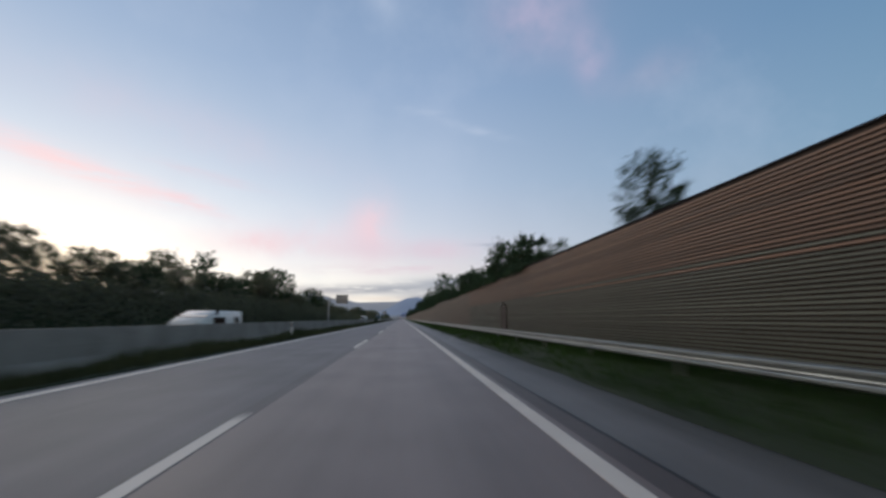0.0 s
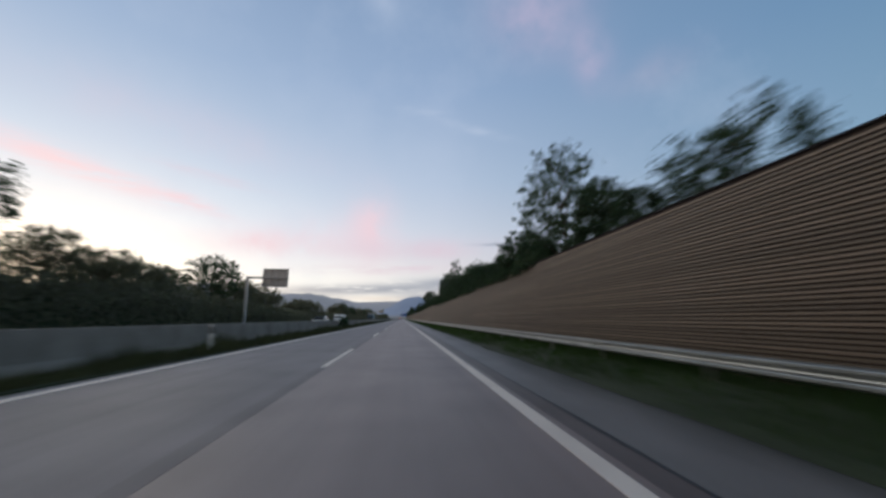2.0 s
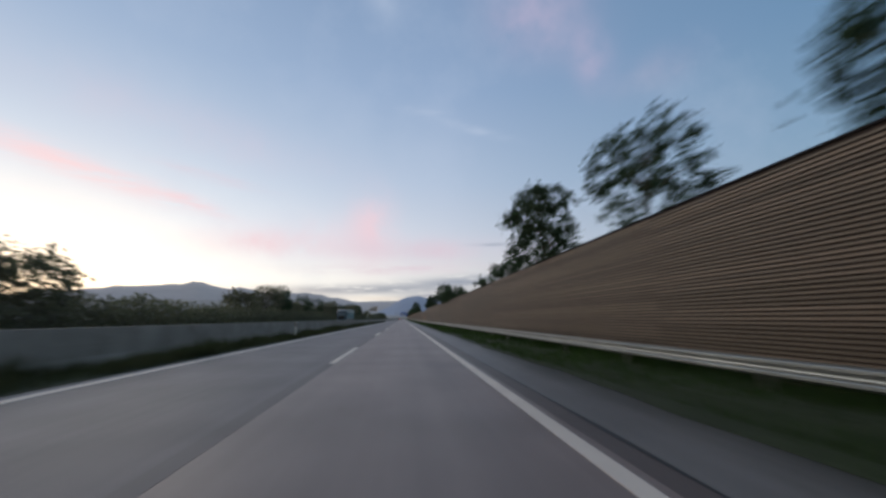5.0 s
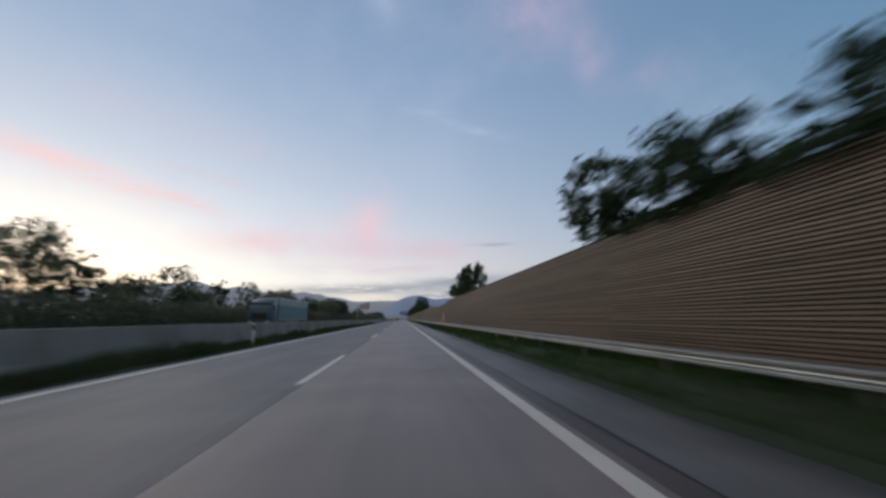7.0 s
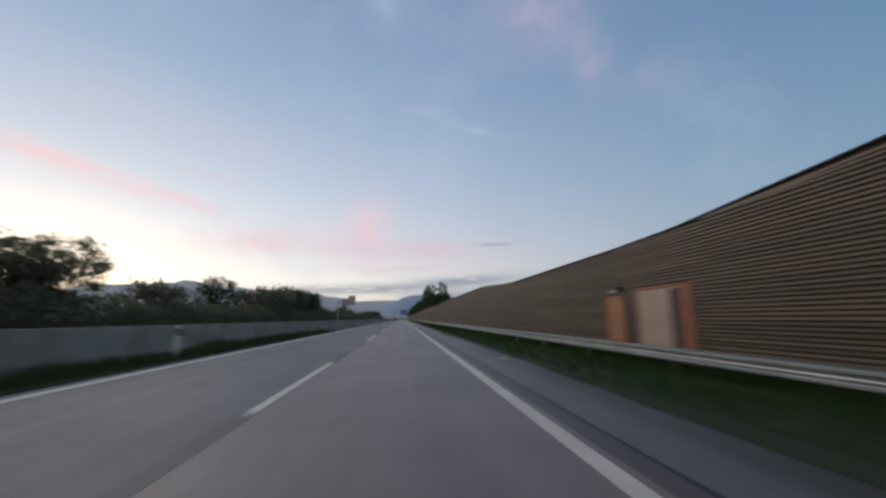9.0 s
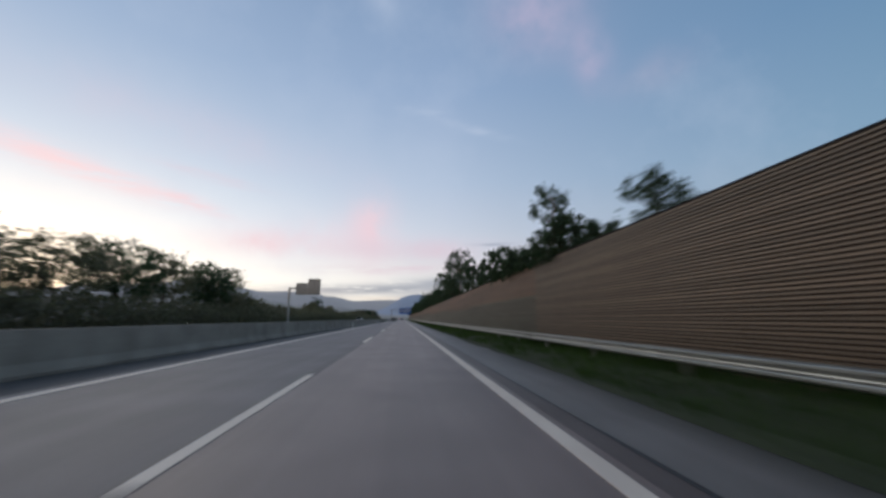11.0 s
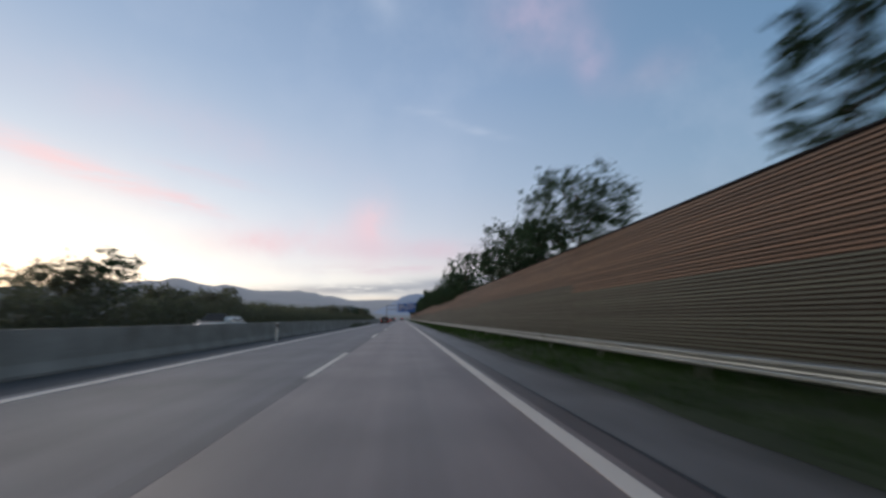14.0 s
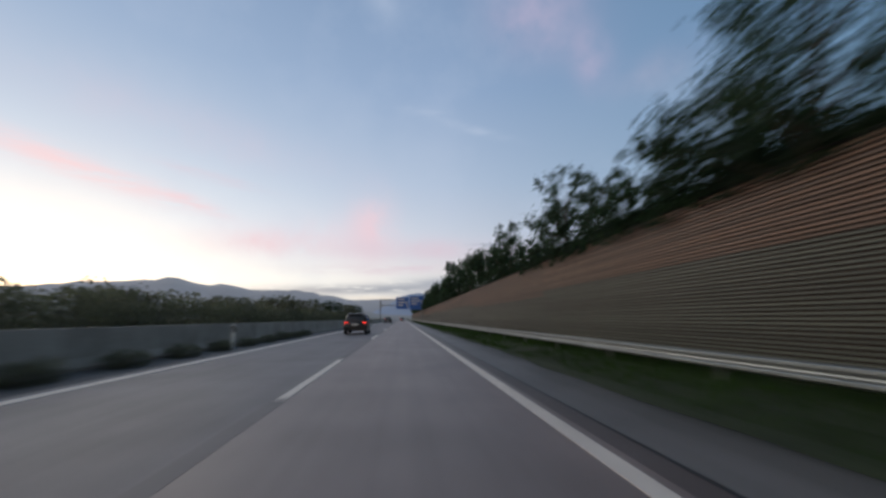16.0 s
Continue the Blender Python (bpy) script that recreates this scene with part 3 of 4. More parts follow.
def make_tree(label, category, high, wide, clear, leaves, size, mat, seed, shape="round", clumps=46, loose=0.16, group="trees along the motorway", deep=0.0, keep=None):
    """A tree of that height: tapered trunk with limbs, and a feathery crown of leaves along twigs, with gaps. keep tells which points of the crown stay."""
    rng = np.random.default_rng(seed)
    name = {"tree": "tree", "bush": "bush"}[category]
    ob = thing(name, label, category, group)
    deep = deep or wide
    centres = []
    while len(centres) < clumps:
        q = rng.uniform(-1, 1, 3)
        f = (q[2] + 1) / 2
        if shape == "cone":
            r = 1.05 - 0.95 * f
        elif shape == "spread":
            r = 0.35 + 0.65 * math.sin(math.pi * min(f * 0.75 + 0.1, 1))
        else:
            r = math.sqrt(max(1 - (1.6 * f - 0.75) ** 2, 0.02))
        if math.hypot(q[0], q[1]) < r and math.hypot(q[0], q[1]) > 0.25 * r * rng.uniform(0, 1):
            centres.append((q[0] * deep / 2 * 0.82, q[1] * wide / 2 * 0.82, clear + (high - clear) * (0.04 + 0.90 * f)))
    centres = np.array(centres)
    if keep is not None:
        centres = centres[keep(centres)]
    lean = rng.normal(size=2) * 0.02 * high
    bm = None
    last = Vector((0, 0, -0.3))
    r0 = 0.014 * high + 0.02
    tops = []
    for k in range(1, 7):
        f = k / 6
        here = Vector((abs(lean[0]) * f * f + rng.normal() * 0.006 * high, lean[1] * f * f + rng.normal() * 0.012 * high, high * 0.9 * f))
        bm = rod(last, here, r0 * (1.06 - (k - 1) / 6), r0 * (1.06 - k / 6), 7, bm, cap=k in (1, 6))
        tops.append((last.copy(), here.copy()))
        last = here
    for c in centres[:: max(1, len(centres) // 16)]:
        zf = max(c[2] - 0.35 * math.hypot(c[0], c[1]) - 0.06 * high, 0.12 * high)
        k = min(int(zf / (high * 0.9) * 6), 5)
        a, b = tops[k]
        s = a.lerp(b, min(max((zf - a.z) / max(b.z - a.z, 0.01), 0), 1))
        mid = s.lerp(Vector(c), 0.55) + Vector((0, 0, 0.02 * high))
        bm = rod(s, mid, r0 * 0.32, r0 * 0.2, 5, bm, cap=False)
        bm = rod(mid, c, r0 * 0.2, r0 * 0.06, 5, bm, cap=False)
    part("trunk", bm, BARK, ob, smooth=True)
    # leaves sit along twigs that fan out from each clump, outwards and a little up
    per = 8
    out = centres * np.array([1.0, 1.0, 0.0])
    out /= np.maximum(np.linalg.norm(out, axis=1), 0.3)[:, None]
    way = np.repeat(out, per, axis=0) * 0.55 + rng.normal(size=(len(centres) * per, 3)) * 0.6 + np.array([0, 0, 0.3])
    way /= np.linalg.norm(way, axis=1)[:, None]
    spread = np.repeat(loose * (wide + deep) / 2 * rng.uniform(0.6, 1.2, size=len(centres)), per)
    length = spread * rng.uniform(0.7, 2.0, size=len(spread))
    pick = rng.integers(0, len(way), leaves)
    along = rng.uniform(0, 1, leaves) ** 0.8
    pos = np.repeat(centres, per, axis=0)[pick] + way[pick] * (length[pick] * along)[:, None]
    pos += rng.normal(size=(leaves, 3)).clip(-2, 2) * (0.34 * spread[pick] * (1.1 - 0.6 * along))[:, None]
    pos[:, 2] = np.maximum(pos[:, 2], clear * 0.6)
    if keep is not None:
        pos = pos[keep(pos)]
    part("crown", leaf_mesh("crown", pos, size, rng, mat), mat, ob)
    return ob


LABELS = {
    "round": "broadleaf tree with a full dark green crown", "sparse": "airy broadleaf tree with sky showing through its crown",
    "cone": "tall pointed tree with dark green foliage", "airy": "tall pointed tree with open foliage and visible limbs",
    "slim": "slender young tree with thin foliage",
    "spread": "small tree with a spreading ragged crown", "bush": "dense dark green bush"}
KINDS = {
    "round": (make_tree(LABELS["round"], "tree", 8.0, 6.0, 1.2, 8600, 0.105, LEAF, 11, "round", 190, 0.09), 8.0, 6.0),
    "sparse": (make_tree(LABELS["sparse"], "tree", 10.0, 7.0, 1.6, 7400, 0.105, LEAF, 12, "round", 190, 0.07), 10.0, 7.0),
    "slim": (make_tree(LABELS["slim"], "tree", 7.0, 3.0, 1.0, 4200, 0.09, LEAF, 14, "round", 90, 0.11), 7.0, 3.0),
    "bush": (make_tree(LABELS["bush"], "bush", 3.5, 4.0, 0.1, 4600, 0.11, LEAF, 16, "round", 100, 0.11, "bushes along the motorway"), 3.5, 4.0),
    "olive": (make_tree("olive-green broadleaf tree in late summer leaf", "tree", 8.0, 6.4, 0.8, 8600, 0.108, LEAF_OLIVE, 17, "round", 190, 0.09), 8.0, 6.4),
    "brush": (make_tree("ragged olive-green bush with thin twigs", "bush", 3.5, 4.6, 0.1, 4600, 0.11, LEAF_OLIVE, 18, "round", 100, 0.11, "bushes along the motorway"), 3.5, 4.6),
}
USED = set()
plant_rng = random.Random(21)


def plant(kind, x, y, top, wide, deep=0.0):
    """Puts a tree or bush of that kind on the ground, up to that height above the road, about that wide along it and deep across it."""
    ob, h, w = KINDS[kind]
    z = ground_height(x, y)
    sz, sy, sx = (top - z) / h, wide / w, (deep or wide) / w
    m = Matrix.Translation((x, y, z)) @ Matrix.Diagonal((sx, sy, sz, 1)) @ Matrix.Rotation(plant_rng.choice((0, 0.5, 1, 1.5)) * math.pi, 4, "Z")
    if kind not in USED:
        USED.add(kind)
        ob.matrix_basis = m
    else:
        new_one = copy_thing(ob, Matrix.Identity(4))
        new_one.matrix_basis = m


# leaves per square metre of crown, leaf size, crown shape
HABIT = {"round": (430, 0.085, "round", 0.095), "sparse": (270, 0.082, "round", 0.075), "cone": (290, 0.085, "cone", 0.085), "airy": (165, 0.08, "cone", 0.07), "slim": (360, 0.072, "round", 0.11),
         "spread": (320, 0.082, "spread", 0.085), "bush": (400, 0.085, "round", 0.11)}


def right_tree(kind, y, top, wide):
    """A tree close behind the noise wall; its crown may lean over the wall, but keeps behind it below the coping."""
    x = 8.75 if y < 147 else 7.7
    nearer = x / 8.75
    y += 0.6 + 1.6 * (x - 8.75)
    top = 1.25 + (top - 1.25) * nearer
    wide *= nearer
    deep = min(wide, 5.6)
    g = ground_height(x, y)
    edge = wall_top(y)

    def keep(p):
        return (p[:, 0] + x > 7.36) | (p[:, 2] + g > edge + 0.12)

    number, size, shape, loose = HABIT[kind]
    far = 0.45 if y > 500 else 1.0
    clear = (3.0 if kind == "bush" else 3.5) - g
    room = (top - g - clear) * (wide + deep) / 2
    ob = make_tree(LABELS[kind], "bush" if kind == "bush" else "tree", top - g, wide, clear, int(number * room * far), size / far ** 0.5, LEAF, int(y * 10), shape, int(26 + 5.5 * room), loose,
                   "bushes along the motorway" if kind == "bush" else "trees along the motorway", deep, keep)
    ob.location = (x, y, g)


def plant_right(row):
    """A row of kind, place along the road, height and width, behind the noise wall."""
    for kind, y, top, wide in row:
        right_tree(kind, y, top, wide)


def plant_left(row):
    """The same on the bank beyond the other carriageway."""
    for kind, y, top, wide in row:
        plant(kind, -27.0 + plant_rng.uniform(-0.8, 0.8), y, top, wide)


plant_right([("slim", 11.7, 7.2, 2.7), ("bush", 20.5, 5.6, 3.0), ("round", 24.8, 6.9, 3.6), ("round", 29.3, 7.6, 4.6), ("bush", 32.6, 6.6, 3.6), ("bush", 35.8, 5.5, 3.4), ("round", 38.6, 5.9, 3.4), ("bush", 41.0, 5.6, 3.2), ("spread", 42.9, 7.0, 3.4),
             ("round", 46.6, 7.4, 3.8), ("slim", 50.1, 7.4, 3.2), ("bush", 53.1, 5.7, 3.6), ("sparse", 56.2, 7.7, 4.2), ("bush", 63.6, 5.6, 2.2), ("sparse", 68.7, 6.7, 4.4),
             ("bush", 72.2, 6.0, 3.4), ("round", 75.7, 7.2, 3.6), ("sparse", 80.1, 10.8, 5.6), ("bush", 83.1, 6.6, 3.8), ("round", 87.0, 7.6, 4.2), ("bush", 91.0, 6.2, 3.8),
             ("bush", 95.0, 6.4, 4.2), ("round", 98.9, 6.8, 4.4), ("bush", 102.9, 7.4, 4.4), ("spread", 106.3, 7.8, 4.2), ("bush", 110.3, 6.8, 4.4), ("round", 113.2, 7.4, 4.2),
             ("round", 117.0, 7.0, 4.0)])
plant_right([("cone", 123.3, 11.6, 6.2), ("round", 129.4, 9.6, 4.8), ("bush", 133.9, 6.4, 4.0), ("cone", 138.8, 11.0, 5.0), ("bush", 143.5, 6.2, 4.0), ("bush", 148.7, 6.0, 4.0),
             ("round", 154.5, 7.4, 4.6), ("sparse", 162.1, 8.6, 5.0), ("round", 171.6, 10.2, 5.2), ("bush", 178.3, 6.0, 4.0), ("bush", 186.9, 5.6, 3.4), ("bush", 204.0, 5.6, 4.2),
             ("bush", 208.8, 6.6, 4.2), ("bush", 213.6, 6.2, 3.4), ("round", 217.2, 7.1, 4.2), ("round", 221.8, 8.6, 4.2), ("round", 250.5, 8.2, 4.4), ("spread", 257.4, 7.7, 4.2),
             ("bush", 259.9, 5.8, 2.8), ("slim", 262.4, 7.1, 3.2), ("slim", 331.8, 6.4, 2.8), ("bush", 335.5, 5.6, 2.8), ("round", 338.1, 6.9, 3.2), ("slim", 340.4, 9.4, 2.8),
             ("bush", 343.0, 6.0, 3.2)])
plant_right([("spread", 345.4, 6.7, 3.6), ("round", 348.7, 7.2, 3.6), ("sparse", 353.2, 8.0, 3.0), ("sparse", 355.6, 6.6, 3.6), ("spread", 361.2, 8.1, 4.4), ("bush", 365.2, 5.8, 2.8),
             ("sparse", 373.0, 12.2, 5.6), ("bush", 376.3, 6.2, 3.0), ("sparse", 379.6, 10.4, 4.2), ("round", 383.4, 7.4, 3.6), ("sparse", 392.4, 11.0, 5.4), ("spread", 400.0, 8.1, 4.8),
             ("spread", 407.0, 8.2, 5.2), ("sparse", 411.0, 7.8, 3.4), ("sparse", 421.5, 8.9, 6.4), ("sparse", 427.0, 7.8, 4.4), ("round", 431.9, 9.0, 6.6), ("slim", 438.3, 7.7, 3.6),
             ("bush", 443.8, 5.3, 2.4), ("sparse", 452.6, 10.8, 5.2), ("round", 456.8, 8.2, 4.6), ("bush", 459.5, 6.6, 4.0), ("airy", 468.0, 12.8, 8.4), ("bush", 470.4, 7.4, 5.0),
             ("sparse", 479.4, 9.6, 5.0)])
plant_right([("bush", 473.6, 6.4, 3.6), ("slim", 475.8, 8.0, 3.0), ("bush", 483.1, 6.4, 4.0), ("cone", 489.7, 10.8, 5.2), ("round", 497.1, 9.0, 5.4), ("sparse", 506.1, 9.6, 5.6),
             ("round", 516.1, 10.5, 6.0), ("cone", 527.1, 11.5, 5.6), ("round", 539.1, 9.5, 6.0), ("sparse", 553.1, 10.5, 6.0), ("round", 568.1, 10.0, 6.0), ("cone", 586.1, 11.0, 6.0),
             ("round", 606.1, 10.0, 6.4), ("sparse", 628.1, 11.0, 6.4), ("round", 652.1, 10.0, 6.4), ("cone", 678.1, 11.0, 6.0), ("round", 706.1, 11.0, 7.0)])
plant_left([("olive", 29.4, 8.0, 5.5), ("olive", 36.0, 7.4, 6.5), ("round", 41.1, 7.0, 5.5), ("olive", 45.1, 8.8, 5.0), ("olive", 50.1, 7.8, 6.0), ("slim", 54.3, 10.6, 3.4),
            ("round", 60.1, 8.0, 7.0), ("round", 67.1, 8.0, 6.0), ("olive", 73.7, 10.0, 8.5), ("sparse", 77.2, 10.4, 4.5), ("round", 83.2, 11.6, 10.5), ("olive", 92.1, 8.2, 6.0),
            ("olive", 98.0, 7.6, 6.0), ("brush", 104.0, 7.2, 8.0), ("round", 108.9, 7.0, 5.5), ("round", 118.8, 10.2, 8.5), ("brush", 126.8, 7.4, 7.0), ("olive", 134.2, 8.0, 8.0),
            ("brush", 141.6, 6.8, 7.0), ("brush", 163.6, 5.8, 7.0), ("olive", 170.4, 6.7, 8.0), ("brush", 178.9, 6.4, 9.0), ("brush", 217.9, 6.0, 6.0), ("olive", 231.6, 8.0, 8.5),
            ("round", 237.3, 8.4, 5.0)])
plant_left([("slim", 242.5, 7.0, 4.5), ("brush", 248.2, 5.4, 5.5), ("sparse", 254.8, 7.5, 6.0), ("brush", 261.3, 5.2, 6.0), ("slim", 268.9, 7.2, 3.2), ("sparse", 280.2, 8.0, 5.0),
            ("brush", 291.6, 6.4, 9.5), ("olive", 296.2, 7.8, 8.0), ("brush", 309.3, 5.2, 7.0), ("round", 324.4, 7.5, 6.5), ("brush", 341.0, 7.0, 12.0), ("olive", 352.2, 8.0, 10.0),
            ("round", 360.5, 9.0, 8.5), ("olive", 367.9, 8.8, 8.0), ("round", 375.3, 8.8, 8.0), ("olive", 380.9, 9.2, 8.5), ("brush", 386.5, 5.4, 6.0), ("brush", 393.4, 4.6, 7.0),
            ("brush", 405.9, 4.1, 7.0), ("brush", 420.9, 4.0, 7.0), ("brush", 438.1, 5.8, 5.5), ("slim", 442.3, 7.9, 4.6), ("brush", 452.5, 5.0, 7.0), ("brush", 462.7, 5.2, 6.0),
            ("olive", 467.3, 6.2, 4.2)])
plant_left([("brush", 481.2, 4.2, 7.0), ("brush", 501.1, 4.2, 7.0), ("olive", 524.1, 4.8, 8.0), ("brush", 548.1, 6.0, 10.0), ("olive", 576.1, 7.0, 10.0), ("round", 611.1, 8.0, 10.0),
            ("olive", 646.1, 8.0, 11.0), ("round", 686.1, 9.0, 12.0)])


def build_hedge(name, label, x, half, y0, y1, height, per_metre, size, mat, seed):
    """A ragged hedge: leaves through a rounded bank-shaped volume of uneven height."""
    rng = np.random.default_rng(seed)
    k = int((y1 - y0) * per_metre)
    y = rng.uniform(y0, y1, k)
    hs = np.array([height(v) * (0.82 + 0.36 * noise.noise((v * 0.22, seed, 0)) + 0.25 * noise.noise((v * 0.8, seed, 4))) for v in y])
    u = rng.uniform(-1, 1, k)
    f = rng.uniform(0, 1, k) ** 0.75
    xs = x + u * half
    g = np.array([ground_height(a, b) for a, b in zip(xs, y)])
    top = hs * (1 - 0.45 * u * u)
    pos = np.stack([xs, y, g + np.maximum(top - g, 0.3) * f], axis=1)
    tagged(part(name, leaf_mesh(name, pos, size, rng, mat), mat), label, "hedge", kind="stuff")


build_hedge("hedge", "dark overgrown hedge on the bank beyond the other carriageway", -23.9, 2.5, -60, 720,
            lambda v: 5.6 - 2.0 * smooth_step(100, 150, v) + 0.7 * smooth_step(400, 430, v), 300, 0.165, LEAF_OLIVE, 31)


def build_grass(name, label, x0, x1, per_metre, high, mat, seed, y0=-12.0, y1=640.0):
    """Blades of grass in tufts."""
    rng = np.random.default_rng(seed)
    k = int((y1 - y0) * per_metre)
    x, y = rng.uniform(x0, x1, k), rng.uniform(y0, y1, k)
    g = np.array([ground_height(a, b) for a, b in zip(x, y)])
    tuft = np.array([0.65 + 0.7 * noise.noise((a * 0.9, b * 0.35, seed)) for a, b in zip(x, y)])
    h = np.maximum(tuft, 0.15) * np.array([high(v) for v in y]) * rng.uniform(0.5, 1.3, k)
    t = rng.uniform(0, 6.283, k)
    w = 0.012 + 0.05 * h
    lean = rng.normal(size=(2, k)) * 0.35 * h
    a = np.stack([x - np.cos(t) * w, y - np.sin(t) * w, g - 0.02], axis=1)
    b = np.stack([x + np.cos(t) * w, y + np.sin(t) * w, g - 0.02], axis=1)
    c = np.stack([x + lean[0], y + lean[1], g + h], axis=1)
    verts = np.stack([a, b, c], axis=1).reshape(-1, 3)
    tagged(part(name, mesh_of(name, verts.tolist(), np.arange(3 * k).reshape(k, 3).tolist(), mat), mat), label, "grass", kind="stuff")


build_grass("verge_grass", "rough green grass on the verge under the crash barrier", 3.72, 6.9, 190, lambda v: 0.28, GRASS, 41)
build_grass("tall_grass", "tall uneven grass along the foot of the noise wall", 5.95, 6.93, 60, lambda v: 0.5, GRASS, 43)
build_grass("median_grass", "tufted dark grass in front of the concrete barrier", -7.85, -6.55, 150, lambda v: 0.52 - 0.1 * smooth_step(200, 260, v), GRASS_DRY, 42, -12.0, 304.0)


build_hedge("hedge", "tall dark thicket on top of the bank", -29.0, 2.0, -60, 150, lambda v: 8.2 - 3.0 * smooth_step(100, 150, v), 300, 0.14, LEAF_OLIVE, 32)
build_hedge("hedge", "dense dark shrubs growing above the noise wall", 8.75, 1.25, 82, 147, lambda v: 8.0 + 0.3 * smooth_step(94, 102, v) * (1 - smooth_step(117, 122, v)), 330, 0.125, LEAF, 33)
build_hedge("hedge", "dense dark shrubs growing above the noise wall", 8.6, 0.9, 203, 224, lambda v: 5.7, 260, 0.125, LEAF, 34)
build_hedge("hedge", "dense dark shrubs growing above the noise wall", 8.6, 0.9, 38, 58, lambda v: 5.6, 260, 0.125, LEAF, 35)
build_hedge("hedge", "dense dark shrubs growing above the noise wall", 8.6, 0.9, 456, 740, lambda v: 6.4, 90, 0.18, LEAF, 36)


def build_overhang(y0, y1, drop, seed):
    """Shrub twigs that lean over the top of the noise wall and droop in front of it."""
    rng = np.random.default_rng(seed)
    k = int((y1 - y0) * 150)
    y = rng.uniform(y0, y1, k)
    ends = np.minimum(1, np.minimum(y - y0, y1 - y) / 1.5)
    ragged = np.array([0.55 + 0.7 * noise.noise((v * 0.5, seed, 0)) + 0.4 * noise.noise((v * 1.7, seed, 3)) for v in y]).clip(0.05) * ends
    u = rng.uniform(0, 1, k)
    x = 7.5 - 0.95 * u * (0.5 + 0.5 * ragged)
    top = np.array([wall_top(v) for v in y])
    z = top + 0.75 * (1 - u) * ragged + 0.08 - rng.uniform(0, 1, k) * drop * ragged * u - 0.05 * u
    z = np.where(x > 6.9, np.maximum(z, top + 0.12), z)
    tagged(part("overhanging_shrub", leaf_mesh("overhanging_shrub", np.stack([x, y, z], axis=1), 0.12, rng, LEAF), LEAF),
           "dark green shrub twigs hanging over the top of the noise wall", "shrub", kind="stuff")


for k, (y0, y1, drop) in enumerate(((20.0, 57.5, 0.5), (79.5, 142.0, 0.75), (205.0, 220.0, 0.6), (336.0, 350.5, 0.55), (454.0, 484.0, 0.7))):
    build_overhang(y0, y1, drop, 60 + k)
plant("bush", -7.2, 110.5, 1.4, 2.4, 1.3)
for i in range(11):
    plant("brush", -7.3, 464.0 + 2.7 * i, 0.36 + 0.12 * plant_rng.random(), 1.5, 0.9)

# ---- road furniture ----


def make_delineator():
    """White plastic marker post with a slanting black band and a reflector on each face."""
    ob = thing("delineator_post", "white plastic delineator post with a black band beside the road", "marker post", "delineator posts")
    part("shaft", prism([(-0.06, -0.2), (0.06, -0.2), (0.055, 0.92), (-0.055, 1.02)], 0.11, "x", bevel=0.012), WHITE, ob)
    part("band", prism([(-0.062, 0.70), (0.062, 0.62), (0.061, 0.84), (-0.061, 0.93)], 0.116, "x", bevel=0.004), BLACK, ob)
    for s in (-1, 1):
        part("reflector", box(0.05, 0.008, 0.14, (0, s * 0.066, 0.71), 0.003), LAMP_CLEAR, ob)
    return ob


first = make_delineator()
first.matrix_basis = pose(-7.0, -24.2, 0.02)
for i in range(1, 15):
    copy_thing(first, pose(-7.0, -24.2 + 50.2 * i, 0.02))


def cantilever_sign(y, panels, arm, label):
    """A sign on a bent mast beside the other carriageway; its face looks at the oncoming traffic. panels: x0, x1, z0, z1."""
    ob = thing("cantilever_sign", label, "road sign", "cantilever signs", at=(-21.4, y, ground_height(-21.4, y)))
    g = ground_height(-21.4, y)
    part("foundation", box(0.9, 0.9, 0.35, (0, 0, -0.1), 0.02), CONCRETE, ob)
    part("mast", box(0.34, 0.34, arm - g + 0.17, (0, 0, 0.1), 0.03), SIGN_BACK, ob)
    part("arm", box(5.4, 0.26, 0.28, (2.75, 0, arm - g), 0.02), SIGN_BACK, ob)
    for x0, x1, z0, z1 in panels:
        panel = part("panel", box(x1 - x0 - 0.03, 0.05, z1 - z0, ((x0 + x1) / 2 + 21.4, 0.20, z0 - g), 0.012), SIGN_BACK, ob)
        part("face", box(x1 - x0 - 0.09, 0.006, z1 - z0 - 0.06, ((x0 + x1) / 2 + 21.4, 0.231, z0 - g + 0.03)), SIGN_BLUE, panel)
        k = max(2, round((x1 - x0) / 0.9))
        for i in range(k):
            x = x0 + (i + 0.5) * (x1 - x0) / k + 21.4
            part("stiffener", box(0.06, 0.05, z1 - z0 - 0.1, (x, 0.148, z0 - g + 0.05), 0.006), STEEL_DARK, panel)
        for z in (z0 + 0.25, z1 - 0.3):
            part("rail", box(x1 - x0 - 0.08, 0.05, 0.07, ((x0 + x1) / 2 + 21.4, 0.11, z - g), 0.006), STEEL_DARK, panel)
    return ob


cantilever_sign(116.5, [(-19.5, -16.0, 5.55, 8.15)], 6.7, "grey back of a direction sign on a bent steel mast")
cantilever_sign(396.2, [(-18.1, -15.75, 5.7, 8.8), (-20.3, -18.1, 5.7, 7.95)], 6.8, "grey back of a stepped two-panel sign on a bent steel mast")


